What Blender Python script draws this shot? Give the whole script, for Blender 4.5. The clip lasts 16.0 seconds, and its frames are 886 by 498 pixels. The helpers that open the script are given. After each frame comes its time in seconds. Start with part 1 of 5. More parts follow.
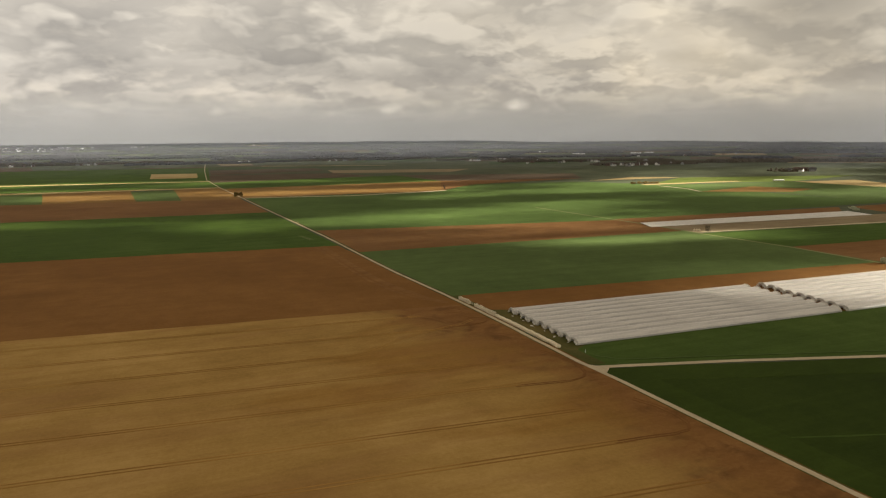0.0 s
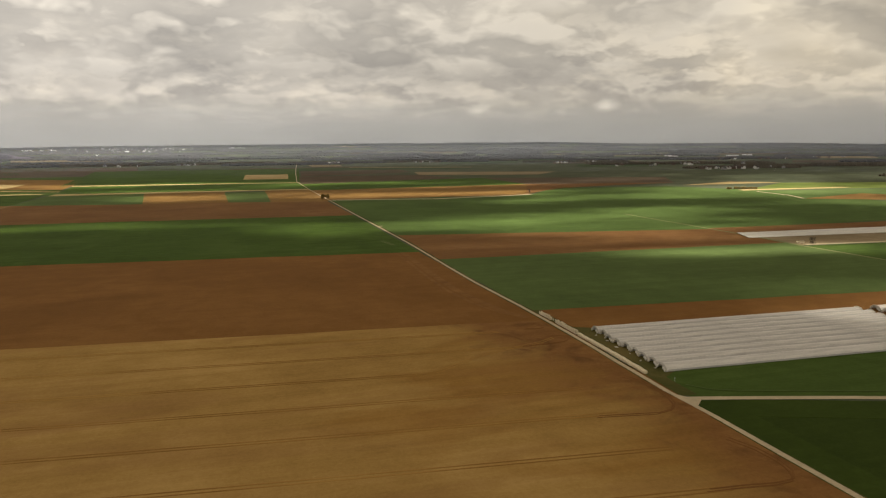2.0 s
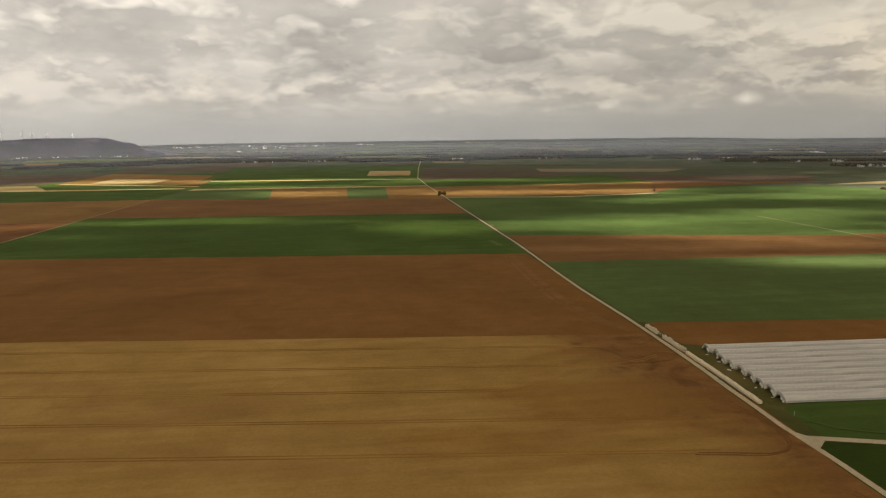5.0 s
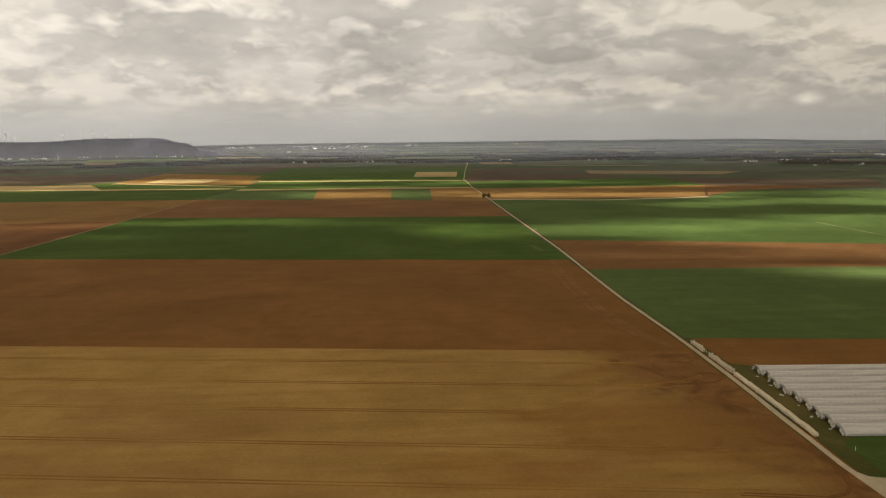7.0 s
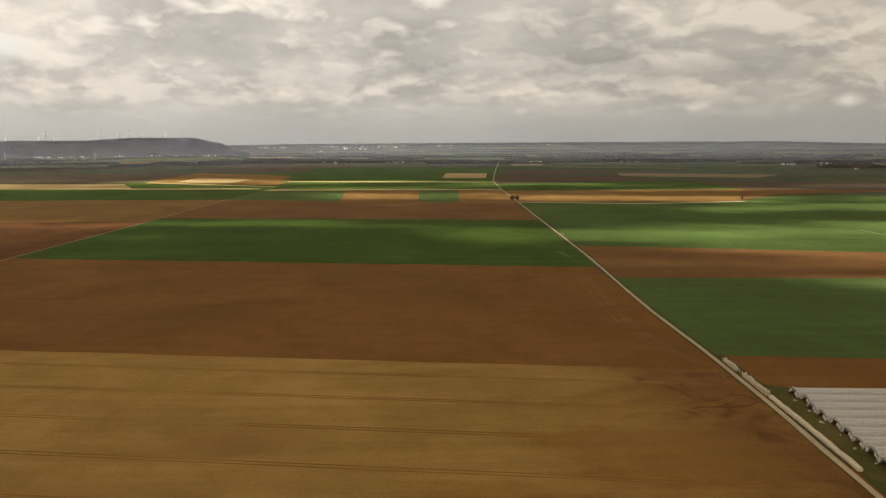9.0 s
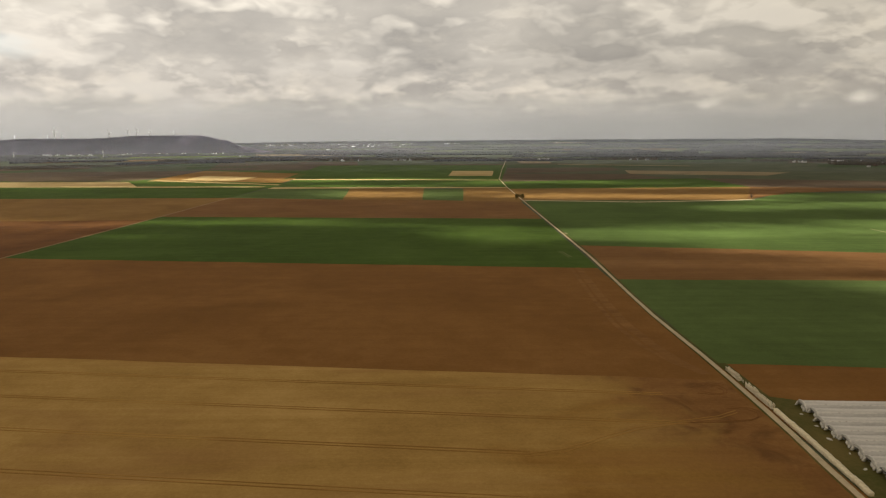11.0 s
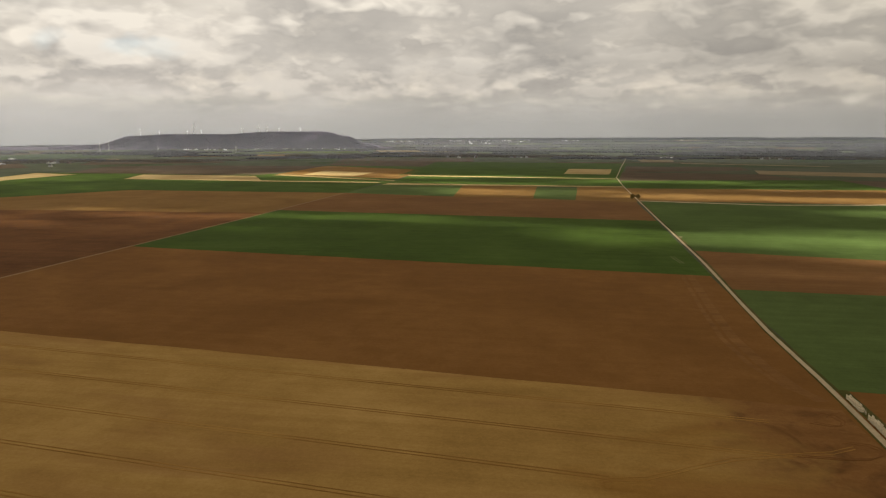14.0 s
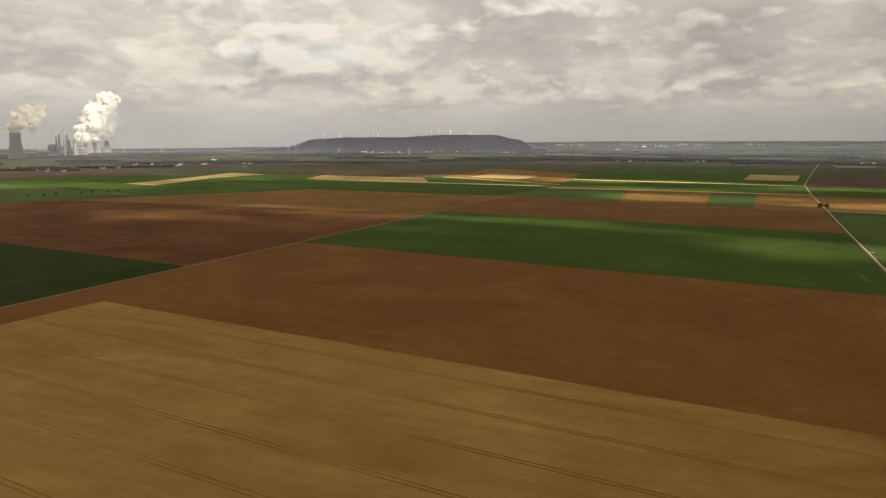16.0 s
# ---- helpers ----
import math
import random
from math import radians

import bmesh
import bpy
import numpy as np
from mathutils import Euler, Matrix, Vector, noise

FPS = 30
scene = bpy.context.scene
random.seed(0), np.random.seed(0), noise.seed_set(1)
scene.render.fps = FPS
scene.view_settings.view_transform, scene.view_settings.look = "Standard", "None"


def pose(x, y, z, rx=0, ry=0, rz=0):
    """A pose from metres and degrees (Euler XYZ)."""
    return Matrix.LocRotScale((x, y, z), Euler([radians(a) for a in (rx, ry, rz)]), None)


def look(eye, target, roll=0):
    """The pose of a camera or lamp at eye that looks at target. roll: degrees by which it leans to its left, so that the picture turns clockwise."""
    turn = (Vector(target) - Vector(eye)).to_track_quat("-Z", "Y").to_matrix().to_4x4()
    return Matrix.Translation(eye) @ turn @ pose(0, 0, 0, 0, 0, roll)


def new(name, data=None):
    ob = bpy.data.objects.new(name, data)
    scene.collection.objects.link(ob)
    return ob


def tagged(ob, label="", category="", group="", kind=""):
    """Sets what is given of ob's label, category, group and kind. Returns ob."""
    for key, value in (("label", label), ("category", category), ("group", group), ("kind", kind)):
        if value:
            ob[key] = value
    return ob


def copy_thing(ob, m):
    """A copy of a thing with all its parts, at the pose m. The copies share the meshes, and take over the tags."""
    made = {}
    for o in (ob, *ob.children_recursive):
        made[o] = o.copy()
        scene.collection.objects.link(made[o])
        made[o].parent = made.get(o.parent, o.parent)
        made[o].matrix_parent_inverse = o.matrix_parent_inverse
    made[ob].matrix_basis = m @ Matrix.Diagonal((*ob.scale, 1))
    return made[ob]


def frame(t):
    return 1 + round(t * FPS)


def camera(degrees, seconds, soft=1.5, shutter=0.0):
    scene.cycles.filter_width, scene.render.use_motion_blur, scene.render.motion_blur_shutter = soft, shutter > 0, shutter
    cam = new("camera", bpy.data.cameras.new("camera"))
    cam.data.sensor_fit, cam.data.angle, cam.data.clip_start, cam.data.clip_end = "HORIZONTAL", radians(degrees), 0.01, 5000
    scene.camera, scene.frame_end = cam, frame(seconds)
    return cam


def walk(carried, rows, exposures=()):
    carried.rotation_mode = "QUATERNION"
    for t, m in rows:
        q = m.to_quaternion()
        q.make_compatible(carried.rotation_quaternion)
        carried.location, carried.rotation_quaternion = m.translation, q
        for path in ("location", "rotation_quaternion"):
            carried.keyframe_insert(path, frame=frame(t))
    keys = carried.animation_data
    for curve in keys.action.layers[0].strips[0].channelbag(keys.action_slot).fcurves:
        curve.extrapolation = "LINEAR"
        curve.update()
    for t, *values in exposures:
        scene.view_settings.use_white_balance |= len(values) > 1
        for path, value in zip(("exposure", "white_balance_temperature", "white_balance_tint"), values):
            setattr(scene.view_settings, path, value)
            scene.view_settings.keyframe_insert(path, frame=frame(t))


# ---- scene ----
cam = camera(63.62, 16.0, soft=1.2)
PATH = [
    (0.0, (-162.04, -350.11, 84.85), (234.1, 556.4, -61.2), -0.69),
    (0.5, (-160.77, -346.59, 86.26), (207.1, 572.0, -57.9), -0.74),
    (1.0, (-159.15, -343.44, 87.44), (180.0, 586.3, -55.8), -0.63),
    (1.5, (-157.04, -340.79, 88.21), (154.0, 598.8, -54.8), -0.54),
    (2.0, (-154.44, -338.58, 88.61), (130.2, 609.2, -55.0), -0.58),
    (2.5, (-151.62, -336.47, 88.85), (106.0, 618.9, -55.4), -0.54),
    (3.0, (-148.66, -334.32, 88.97), (80.7, 628.1, -56.2), -0.47),
    (3.5, (-145.61, -332.03, 89.07), (54.8, 636.8, -56.6), -0.42),
    (4.0, (-142.50, -329.61, 89.20), (28.2, 644.8, -57.1), -0.50),
    (4.5, (-139.38, -327.03, 89.40), (1.4, 652.0, -57.5), -0.65),
    (7.0, (-126.86, -308.41, 90.42), (-79.3, 679.9, -54.8), -0.63),
    (7.5, (-125.25, -304.73, 90.68), (-89.6, 684.1, -53.9), -0.52),
    (8.0, (-123.67, -301.11, 90.99), (-99.8, 688.1, -53.3), -0.48),
    (8.5, (-122.05, -297.54, 91.29), (-109.0, 691.9, -52.9), -0.41),
    (9.0, (-120.51, -293.92, 91.58), (-115.5, 695.6, -52.4), -0.31),
    (11.5, (-110.16, -277.23, 91.68), (-123.7, 711.6, -56.9), -0.36),
    (12.0, (-108.72, -275.36, 91.84), (-130.4, 713.1, -57.9), -0.29),
    (12.5, (-107.28, -273.63, 92.04), (-137.1, 714.5, -58.6), -0.18),
    (13.0, (-105.62, -272.09, 92.20), (-159.4, 715.0, -58.8), -0.10),
    (13.5, (-103.68, -270.55, 92.31), (-204.3, 712.8, -59.2), -0.10),
    (14.0, (-101.60, -268.83, 92.54), (-270.5, 705.1, -58.7), -0.04),
    (14.5, (-99.36, -267.01, 92.83), (-340.7, 691.7, -57.7), 0.08),
    (15.0, (-96.83, -265.31, 92.81), (-401.2, 675.4, -57.0), 0.12),
    (15.5, (-94.17, -263.61, 92.61), (-447.9, 660.0, -55.4), 0.09),
    (16.0, (-91.49, -261.94, 92.38), (-483.1, 646.4, -54.5), 0.06),
]
walk(cam, [(t, look(eye, target, roll)) for t, eye, target, roll in PATH],
     [(0.0, 1.75), (11.0, 1.72), (16.0, 1.60)])

# ---- light ----
SUN_AZ, SUN_EL = 112.0, 24.0          # degrees, azimuth clockwise from +y
TO_SUN = Vector((math.sin(radians(SUN_AZ)) * math.cos(radians(SUN_EL)),
                 math.cos(radians(SUN_AZ)) * math.cos(radians(SUN_EL)),
                 math.sin(radians(SUN_EL))))



def maths(tree, op, a, b=None, clamp=False):
    n = tree.nodes.new("ShaderNodeMath")
    n.operation, n.use_clamp = op, clamp
    for i, v in enumerate((a, b)):
        if v is None:
            continue
        if isinstance(v, (int, float)):
            n.inputs[i].default_value = v
        else:
            tree.links.new(v, n.inputs[i])
    return n.outputs[0]


def noise_at(tree, vector, scale, detail=4.0, rough=0.5, distortion=0.0):
    n = tree.nodes.new("ShaderNodeTexNoise")
    n.inputs["Scale"].default_value, n.inputs["Detail"].default_value = scale, detail
    n.inputs["Roughness"].default_value, n.inputs["Distortion"].default_value = rough, distortion
    tree.links.new(vector, n.inputs["Vector"])
    return n.outputs[0]


def stretched(tree, vector, scale, turn=0.0, shift=(0, 0, 0)):
    n = tree.nodes.new("ShaderNodeMapping")
    n.inputs["Scale"].default_value = scale
    n.inputs["Rotation"].default_value = (0, 0, radians(turn))
    n.inputs["Location"].default_value = shift
    tree.links.new(vector, n.inputs["Vector"])
    return n.outputs[0]


def ramp(tree, fac, stops):
    n = tree.nodes.new("ShaderNodeValToRGB")
    e = n.color_ramp.elements
    while len(e) < len(stops):
        e.new(0.5)
    for el, (p, c) in zip(e, stops):
        el.position, el.color = p, (*c, 1) if len(c) == 3 else c
    tree.links.new(fac, n.inputs[0])
    return n.outputs[0]


def blend(tree, fac, a, b, mode="MIX"):
    n = tree.nodes.new("ShaderNodeMix")
    n.data_type, n.blend_type = "RGBA", mode
    for v, k in ((fac, 0), (a, 6), (b, 7)):
        if isinstance(v, (int, float)):
            n.inputs[k].default_value = v
        elif isinstance(v, tuple):
            n.inputs[k].default_value = (*v, 1)
        else:
            tree.links.new(v, n.inputs[k])
    return n.outputs[2]


def facing(heading, elevation):
    h, e = radians(heading), radians(elevation)
    return (math.sin(h) * math.cos(e), math.cos(h) * math.cos(e), math.sin(e))


def near_to(t, d, way, flatten, noise_value, rag, inner, outer):
    """One near a direction of the sky, falling to zero with a ragged edge."""
    n = t.nodes.new("ShaderNodeVectorMath")
    n.operation = "SUBTRACT"
    t.links.new(d, n.inputs[0])
    n.inputs[1].default_value = way
    m = t.nodes.new("ShaderNodeVectorMath")
    m.operation = "MULTIPLY"
    t.links.new(n.outputs[0], m.inputs[0])
    m.inputs[1].default_value = (1, 1, flatten)
    k = t.nodes.new("ShaderNodeVectorMath")
    k.operation = "LENGTH"
    t.links.new(m.outputs[0], k.inputs[0])
    q = maths(t, "ADD", k.outputs["Value"], maths(t, "MULTIPLY", maths(t, "SUBTRACT", noise_value, 0.5), rag))
    return ramp(t, q, [(inner, (1, 1, 1)), (outer, (0, 0, 0))])


# heavier grey banks of the cloud sheet: heading, elevation, flatness, reach, weight
BANKS = ((11.0, 6.2, 4.2, 0.15, 0.20), (0.8, 5.6, 4.5, 0.11, 0.17), (23.5, 5.2, 5.5, 0.15, 0.19), (-10.5, 4.8, 5.0, 0.13, 0.16), (30.0, 5.4, 6.0, 0.10, 0.10),
         (50.0, 9.2, 3.0, 0.16, 0.36), (53.0, 4.8, 5.0, 0.12, 0.18), (-24.5, 5.2, 5.0, 0.10, 0.06), (8.0, 8.8, 5.0, 0.16, 0.08), (-51.0, 6.0, 3.0, 0.16, 0.12), (-4.0, 8.4, 4.0, 0.15, 0.12))
# and thin, bright ones
BREAKS = ((42.5, 6.9, 3.0, 0.13, 0.09), (36.0, 7.4, 3.5, 0.09, 0.07), (-2.6, 5.1, 3.0, 0.035, 0.10), (2.0, 9.6, 4.0, 0.14, 0.07), (-30.0, 9.0, 3.0, 0.20, 0.05), (22.0, 9.6, 4.0, 0.12, 0.07))


def cloud_layer(t, d, under, scale, flat, shift, level, opaque, window, banks, light, dark):
    """One sheet of heaped cloud over what lies behind it: ragged masses, lit along their tops and grey beneath."""
    n = t.nodes.new("ShaderNodeTexNoise")
    n.inputs["Scale"].default_value, n.inputs["Detail"].default_value, n.inputs["Roughness"].default_value = scale * 2.4, 3, 0.5
    t.links.new(stretched(t, d, (1, 1, flat * 0.7), 0, shift), n.inputs["Vector"])

    def mass(lift, detail):
        v = t.nodes.new("ShaderNodeVectorMath")
        v.operation = "ADD"
        t.links.new(d, v.inputs[0])
        v.inputs[1].default_value = (lift * 0.5, -lift * 0.2, lift)
        w = t.nodes.new("ShaderNodeVectorMath")
        w.operation = "MULTIPLY_ADD"
        t.links.new(n.outputs["Color"], w.inputs[0])
        w.inputs[1].default_value = (0.30 / scale, 0.30 / scale, 0.30 / scale)
        t.links.new(stretched(t, v.outputs[0], (1, 1, flat), 0, shift), w.inputs[2])
        return noise_at(t, w.outputs[0], scale, detail, 0.52)

    body, soft, over = mass(0.0, 6), mass(0.0, 4.5), mass(0.22 / (scale * flat), 4.5)
    heavy = 0.0
    for sign, places in banks:
        for heading, el, wide, reach, weight in places:
            near = near_to(t, d, facing(heading, el), wide, n.outputs[0], 0.14, 0.0, reach)
            heavy = maths(t, "ADD", maths(t, "MULTIPLY", near, sign * weight), heavy)
    body = maths(t, "ADD", body, heavy)
    mask = ramp(t, body, [(level, (0, 0, 0)), (level + 0.05, (1, 1, 1))])
    xyz = t.nodes.new("ShaderNodeSeparateXYZ")
    t.links.new(d, xyz.inputs[0])
    mask = maths(t, "MULTIPLY", maths(t, "MULTIPLY", mask, opaque), ramp(t, xyz.outputs[2], window))
    tops = ramp(t, maths(t, "ADD", maths(t, "MULTIPLY", maths(t, "SUBTRACT", soft, over), 6.5), 0.45), [(0.30, (0, 0, 0)), (0.85, (1, 1, 1))])
    tops = maths(t, "MULTIPLY", tops, maths(t, "SUBTRACT", 1.0, maths(t, "MULTIPLY", heavy, 3.0, True)))
    thick = ramp(t, body, [(level, (0, 0, 0)), (level + 0.24, (1, 1, 1))])
    tone = blend(t, tops, blend(t, thick, tuple(0.45 * a + 0.55 * b for a, b in zip(light, dark)), dark), light)
    return blend(t, mask, under, tone), n.outputs[0]


def build_world():
    w = bpy.data.worlds.new("sky")
    scene.world, w.use_nodes = w, True
    t = w.node_tree
    t.nodes.clear()
    out, bg = t.nodes.new("ShaderNodeOutputWorld"), t.nodes.new("ShaderNodeBackground")
    sky = t.nodes.new("ShaderNodeTexSky")
    sky.sky_type, sky.sun_disc = "NISHITA", False
    sky.sun_elevation, sky.sun_rotation = radians(SUN_EL), radians(SUN_AZ)
    d = t.nodes.new("ShaderNodeTexCoord").outputs["Generated"]
    xyz = t.nodes.new("ShaderNodeSeparateXYZ")
    t.links.new(d, xyz.inputs[0])
    up = xyz.outputs[2]
    # pale high cloud behind, then heaped sheets that shrink towards the land
    veil = noise_at(t, stretched(t, d, (1, 1, 3.5), 0, (3.3, 0.2, 0.9)), 5.0, 4, 0.5)
    cloud = ramp(t, veil, [(0.38, (0.128, 0.121, 0.107)), (0.62, (0.170, 0.161, 0.143))])
    none, full = (0, 0, 0), (1, 1, 1)
    cloud, _ = cloud_layer(t, d, cloud, 15.0, 2.4, (1.1, 0.4, 2.2), 0.46, 0.6, [(0.02, none), (0.04, full), (0.075, full), (0.10, none)], (), (0.180, 0.168, 0.146), (0.116, 0.110, 0.099))
    cloud, _ = cloud_layer(t, d, cloud, 8.5, 2.3, (0.3, 2.4, 0.1), 0.43, 0.85, [(0.045, none), (0.07, full), (0.12, full), (0.2, none)], ((1, BANKS), (-1, BREAKS)), (0.182, 0.171, 0.149), (0.098, 0.093, 0.085))
    cloud, puff = cloud_layer(t, d, cloud, 4.6, 2.3, (2.0, 0.7, 0.3), 0.44, 0.9, [(0.075, none), (0.11, full)], ((1, BANKS), (-1, BREAKS)), (0.184, 0.174, 0.153), (0.090, 0.086, 0.079))
    # small sunlit puffs low over the land
    small = noise_at(t, stretched(t, d, (1, 1, 2.4), 0, (1.3, 4.1, 0.8)), 19.0, 6, 0.55, 0.0)
    belt = ramp(t, up, [(0.030, (0, 0, 0)), (0.050, (1, 1, 1)), (0.075, (1, 1, 1)), (0.12, (0.25, 0.25, 0.25))])
    puffs = ramp(t, small, [(0.54, (0, 0, 0)), (0.74, (1, 1, 1))])
    cloud = blend(t, maths(t, "MULTIPLY", maths(t, "MULTIPLY", puffs, belt), 0.5), cloud, (0.250, 0.230, 0.190))
    # the western sky is lighter
    west = near_to(t, d, facing(-38, 8), 1.0, puff, 0.3, 0.1, 1.0)
    cloud = blend(t, west, cloud, blend(t, 1.0, cloud, (1.40, 1.40, 1.41), "MULTIPLY"))
    # and the east warmer
    east = near_to(t, d, facing(60, 5), 1.0, puff, 0.3, 0.1, 1.1)
    cloud = blend(t, east, cloud, blend(t, 1.0, cloud, (1.02, 0.99, 0.92), "MULTIPLY"))
    # a brighter opening behind the clouds
    glow = near_to(t, d, facing(43, 6.6), 2.4, puff, 0.24, 0.02, 0.20)
    cloud = blend(t, maths(t, "MULTIPLY", glow, 0.33), cloud, blend(t, 1.0, cloud, (1.75, 1.66, 1.45), "MULTIPLY"))
    steamy = near_to(t, d, facing(-44.6, 6.4), 2.0, puff, 0.22, 0.0, 0.11)
    cloud = blend(t, maths(t, "MULTIPLY", steamy, 0.3), cloud, blend(t, 1.0, cloud, (1.7, 1.65, 1.5), "MULTIPLY"))
    # an overcast sky is brighter overhead
    over = maths(t, "MAXIMUM", up, 0.0)
    more = maths(t, "MULTIPLY", over, maths(t, "ADD", maths(t, "MULTIPLY", over, 3.5), 1.1))
    lift = t.nodes.new("ShaderNodeCombineXYZ")
    for k, warm in enumerate((1.03, 1.0, 0.9)):
        t.links.new(maths(t, "ADD", maths(t, "MULTIPLY", more, warm), 0.89), lift.inputs[k])
    cloud = blend(t, 1.0, cloud, lift.outputs[0], "MULTIPLY")
    # thin layered haze just over the land
    low = ramp(t, up, [(0.0, (1, 1, 1)), (0.022, (0.72, 0.72, 0.72)), (0.058, (0, 0, 0))])
    cloud = blend(t, maths(t, "MULTIPLY", low, 0.9), cloud, blend(t, west, (0.110, 0.106, 0.094), (0.174, 0.168, 0.153)))
    # single sunlit heads that stand out of the haze
    for heading, el, reach, share in ((14.9, 2.4, 0.013, 0.55), (19.6, 2.65, 0.019, 0.7), (26.0, 2.5, 0.010, 0.4), (29.4, 2.85, 0.020, 0.75), (6.5, 2.5, 0.010, 0.4), (-25.3, 4.6, 0.020, 0.6), (-23.2, 4.8, 0.018, 0.55),
                                      (-22.8, 3.3, 0.014, 0.4), (-45.0, 5.9, 0.030, 0.75), (-43.6, 6.0, 0.026, 0.75), (-41.0, 3.2, 0.030, 0.5), (-38.6, 2.9, 0.020, 0.4), (-2.4, 5.0, 0.018, 0.5)):
        head = near_to(t, d, facing(heading, el), 1.9, small, 0.05, -0.004, reach)
        cloud = blend(t, maths(t, "MULTIPLY", head, share), cloud, (0.262, 0.242, 0.203))
    # a small break of blue
    hole = near_to(t, d, facing(-33.6, 6.9), 4.2, puff, 0.30, -0.02, 0.075)
    blue = blend(t, 1.0, sky.outputs[0], (0.05, 0.05, 0.05), "MULTIPLY")
    cloud = blend(t, 1.0, cloud, (1.025, 1.0, 0.995), "MULTIPLY")
    final = blend(t, maths(t, "MULTIPLY", hole, 0.38), cloud, blue)
    t.links.new(final, bg.inputs[0])
    bg.inputs[1].default_value = 1.0
    t.links.new(bg.outputs[0], out.inputs[0])


build_world()
sun = new("sun", bpy.data.lights.new("sun", "SUN"))
sun.data.energy, sun.data.angle, sun.data.color = 5.0, radians(0.7), (1.0, 0.93, 0.80)
sun.matrix_world = look(TO_SUN * 2000, (0, 0, 0))

# ---- materials ----


def material(name, rough=0.9, metal=0.0):
    m = bpy.data.materials.new(name)
    m.use_nodes = True
    t = m.node_tree
    p = t.nodes["Principled BSDF"]
    p.inputs["Roughness"].default_value, p.inputs["Metallic"].default_value = rough, metal
    p.inputs["Specular IOR Level"].default_value = 0.15
    return m, t, p, t.nodes.new("ShaderNodeTexCoord").outputs["Object"]


def bump(t, p, height, strength, distance):
    b = t.nodes.new("ShaderNodeBump")
    b.inputs["Strength"].default_value, b.inputs["Distance"].default_value = strength, distance
    t.links.new(height, b.inputs["Height"])
    t.links.new(b.outputs[0], p.inputs["Normal"])


def land(name, dark, mid, light, turn=6.0, rows=0.25, mottle=1.0):
    """Open land: colour in patches of 100 m and 12 m, clods or blades, and drill rows along the field."""
    m, t, p, o = material(name, 0.95)
    p.inputs["Specular IOR Level"].default_value = 0.05
    a = noise_at(t, o, 0.011, 3, 0.55, 0.6)
    b = noise_at(t, o, 0.085, 5, 0.6, 0.3)
    c = noise_at(t, o, 0.55, 5, 0.75)
    s = noise_at(t, stretched(t, o, (0.004, 0.16, 0.1), turn), 1.0, 4, 0.65)
    f = maths(t, "ADD", maths(t, "MULTIPLY", a, 0.42 * mottle), maths(t, "MULTIPLY", b, 0.22))
    f = maths(t, "ADD", f, maths(t, "ADD", maths(t, "MULTIPLY", c, 0.24), maths(t, "MULTIPLY", s, rows)))
    mean = 0.5 * (0.42 * mottle + 0.46 + rows)
    col = ramp(t, f, [(mean - 0.13, dark), (mean, mid), (mean + 0.13, light)])
    t.links.new(col, p.inputs["Base Color"])
    bump(t, p, c, 0.4, 0.25)
    return m


SOIL = land("ploughed_soil", (0.166, 0.078, 0.021), (0.208, 0.098, 0.026), (0.257, 0.127, 0.037), rows=0.14)
SOIL_RED = land("red_soil", (0.155, 0.075, 0.026), (0.196, 0.098, 0.034), (0.244, 0.129, 0.049))
SOIL_WEST = land("dark_red_soil", (0.105, 0.046, 0.016), (0.150, 0.067, 0.022), (0.200, 0.093, 0.032), mottle=1.6)
SOIL_WORN = land("worn_soil", (0.174, 0.083, 0.025), (0.222, 0.109, 0.033), (0.275, 0.140, 0.047), rows=0.5, turn=92)
STUBBLE = land("ochre_stubble", (0.179, 0.096, 0.028), (0.230, 0.129, 0.038), (0.281, 0.167, 0.056))
STRAW = land("pale_straw", (0.355, 0.250, 0.104), (0.440, 0.322, 0.146), (0.510, 0.390, 0.190))
WHEAT = land("young_wheat", (0.042, 0.071, 0.011), (0.058, 0.098, 0.015), (0.080, 0.126, 0.023))
WHEAT_COOL = land("blue_green_wheat", (0.068, 0.097, 0.027), (0.088, 0.127, 0.036), (0.113, 0.164, 0.049))
WHEAT_LUSH = land("lush_wheat", (0.060, 0.094, 0.022), (0.077, 0.121, 0.029), (0.102, 0.155, 0.041))
WHEAT_EDGE = land("headland_wheat", (0.027, 0.043, 0.006), (0.037, 0.058, 0.008), (0.052, 0.077, 0.012))
WHEAT_MID = land("green_wheat", (0.047, 0.076, 0.014), (0.065, 0.102, 0.020), (0.090, 0.130, 0.029))
WHEAT_DARK = land("dense_wheat", (0.022, 0.036, 0.005), (0.031, 0.049, 0.007), (0.044, 0.066, 0.010))
RAPE = land("budding_rape", (0.090, 0.125, 0.026), (0.128, 0.165, 0.033), (0.175, 0.212, 0.045))
GRASS = land("rough_grass", (0.052, 0.060, 0.014), (0.088, 0.084, 0.024), (0.155, 0.118, 0.040), rows=0.05, mottle=1.8)
TRACK_GRASS = land("pale_track_grass", (0.15, 0.16, 0.065), (0.19, 0.20, 0.085), (0.24, 0.24, 0.11), rows=0.05)
FALLOW = land("grey_fallow", (0.200, 0.150, 0.084), (0.262, 0.200, 0.115), (0.325, 0.256, 0.152))
FAR_LAND = land("winter_land", (0.057, 0.066, 0.039), (0.082, 0.094, 0.054), (0.120, 0.129, 0.076), rows=0.1)
FAR_SOIL = land("dull_brown_soil", (0.078, 0.056, 0.036), (0.105, 0.076, 0.049), (0.140, 0.102, 0.067))
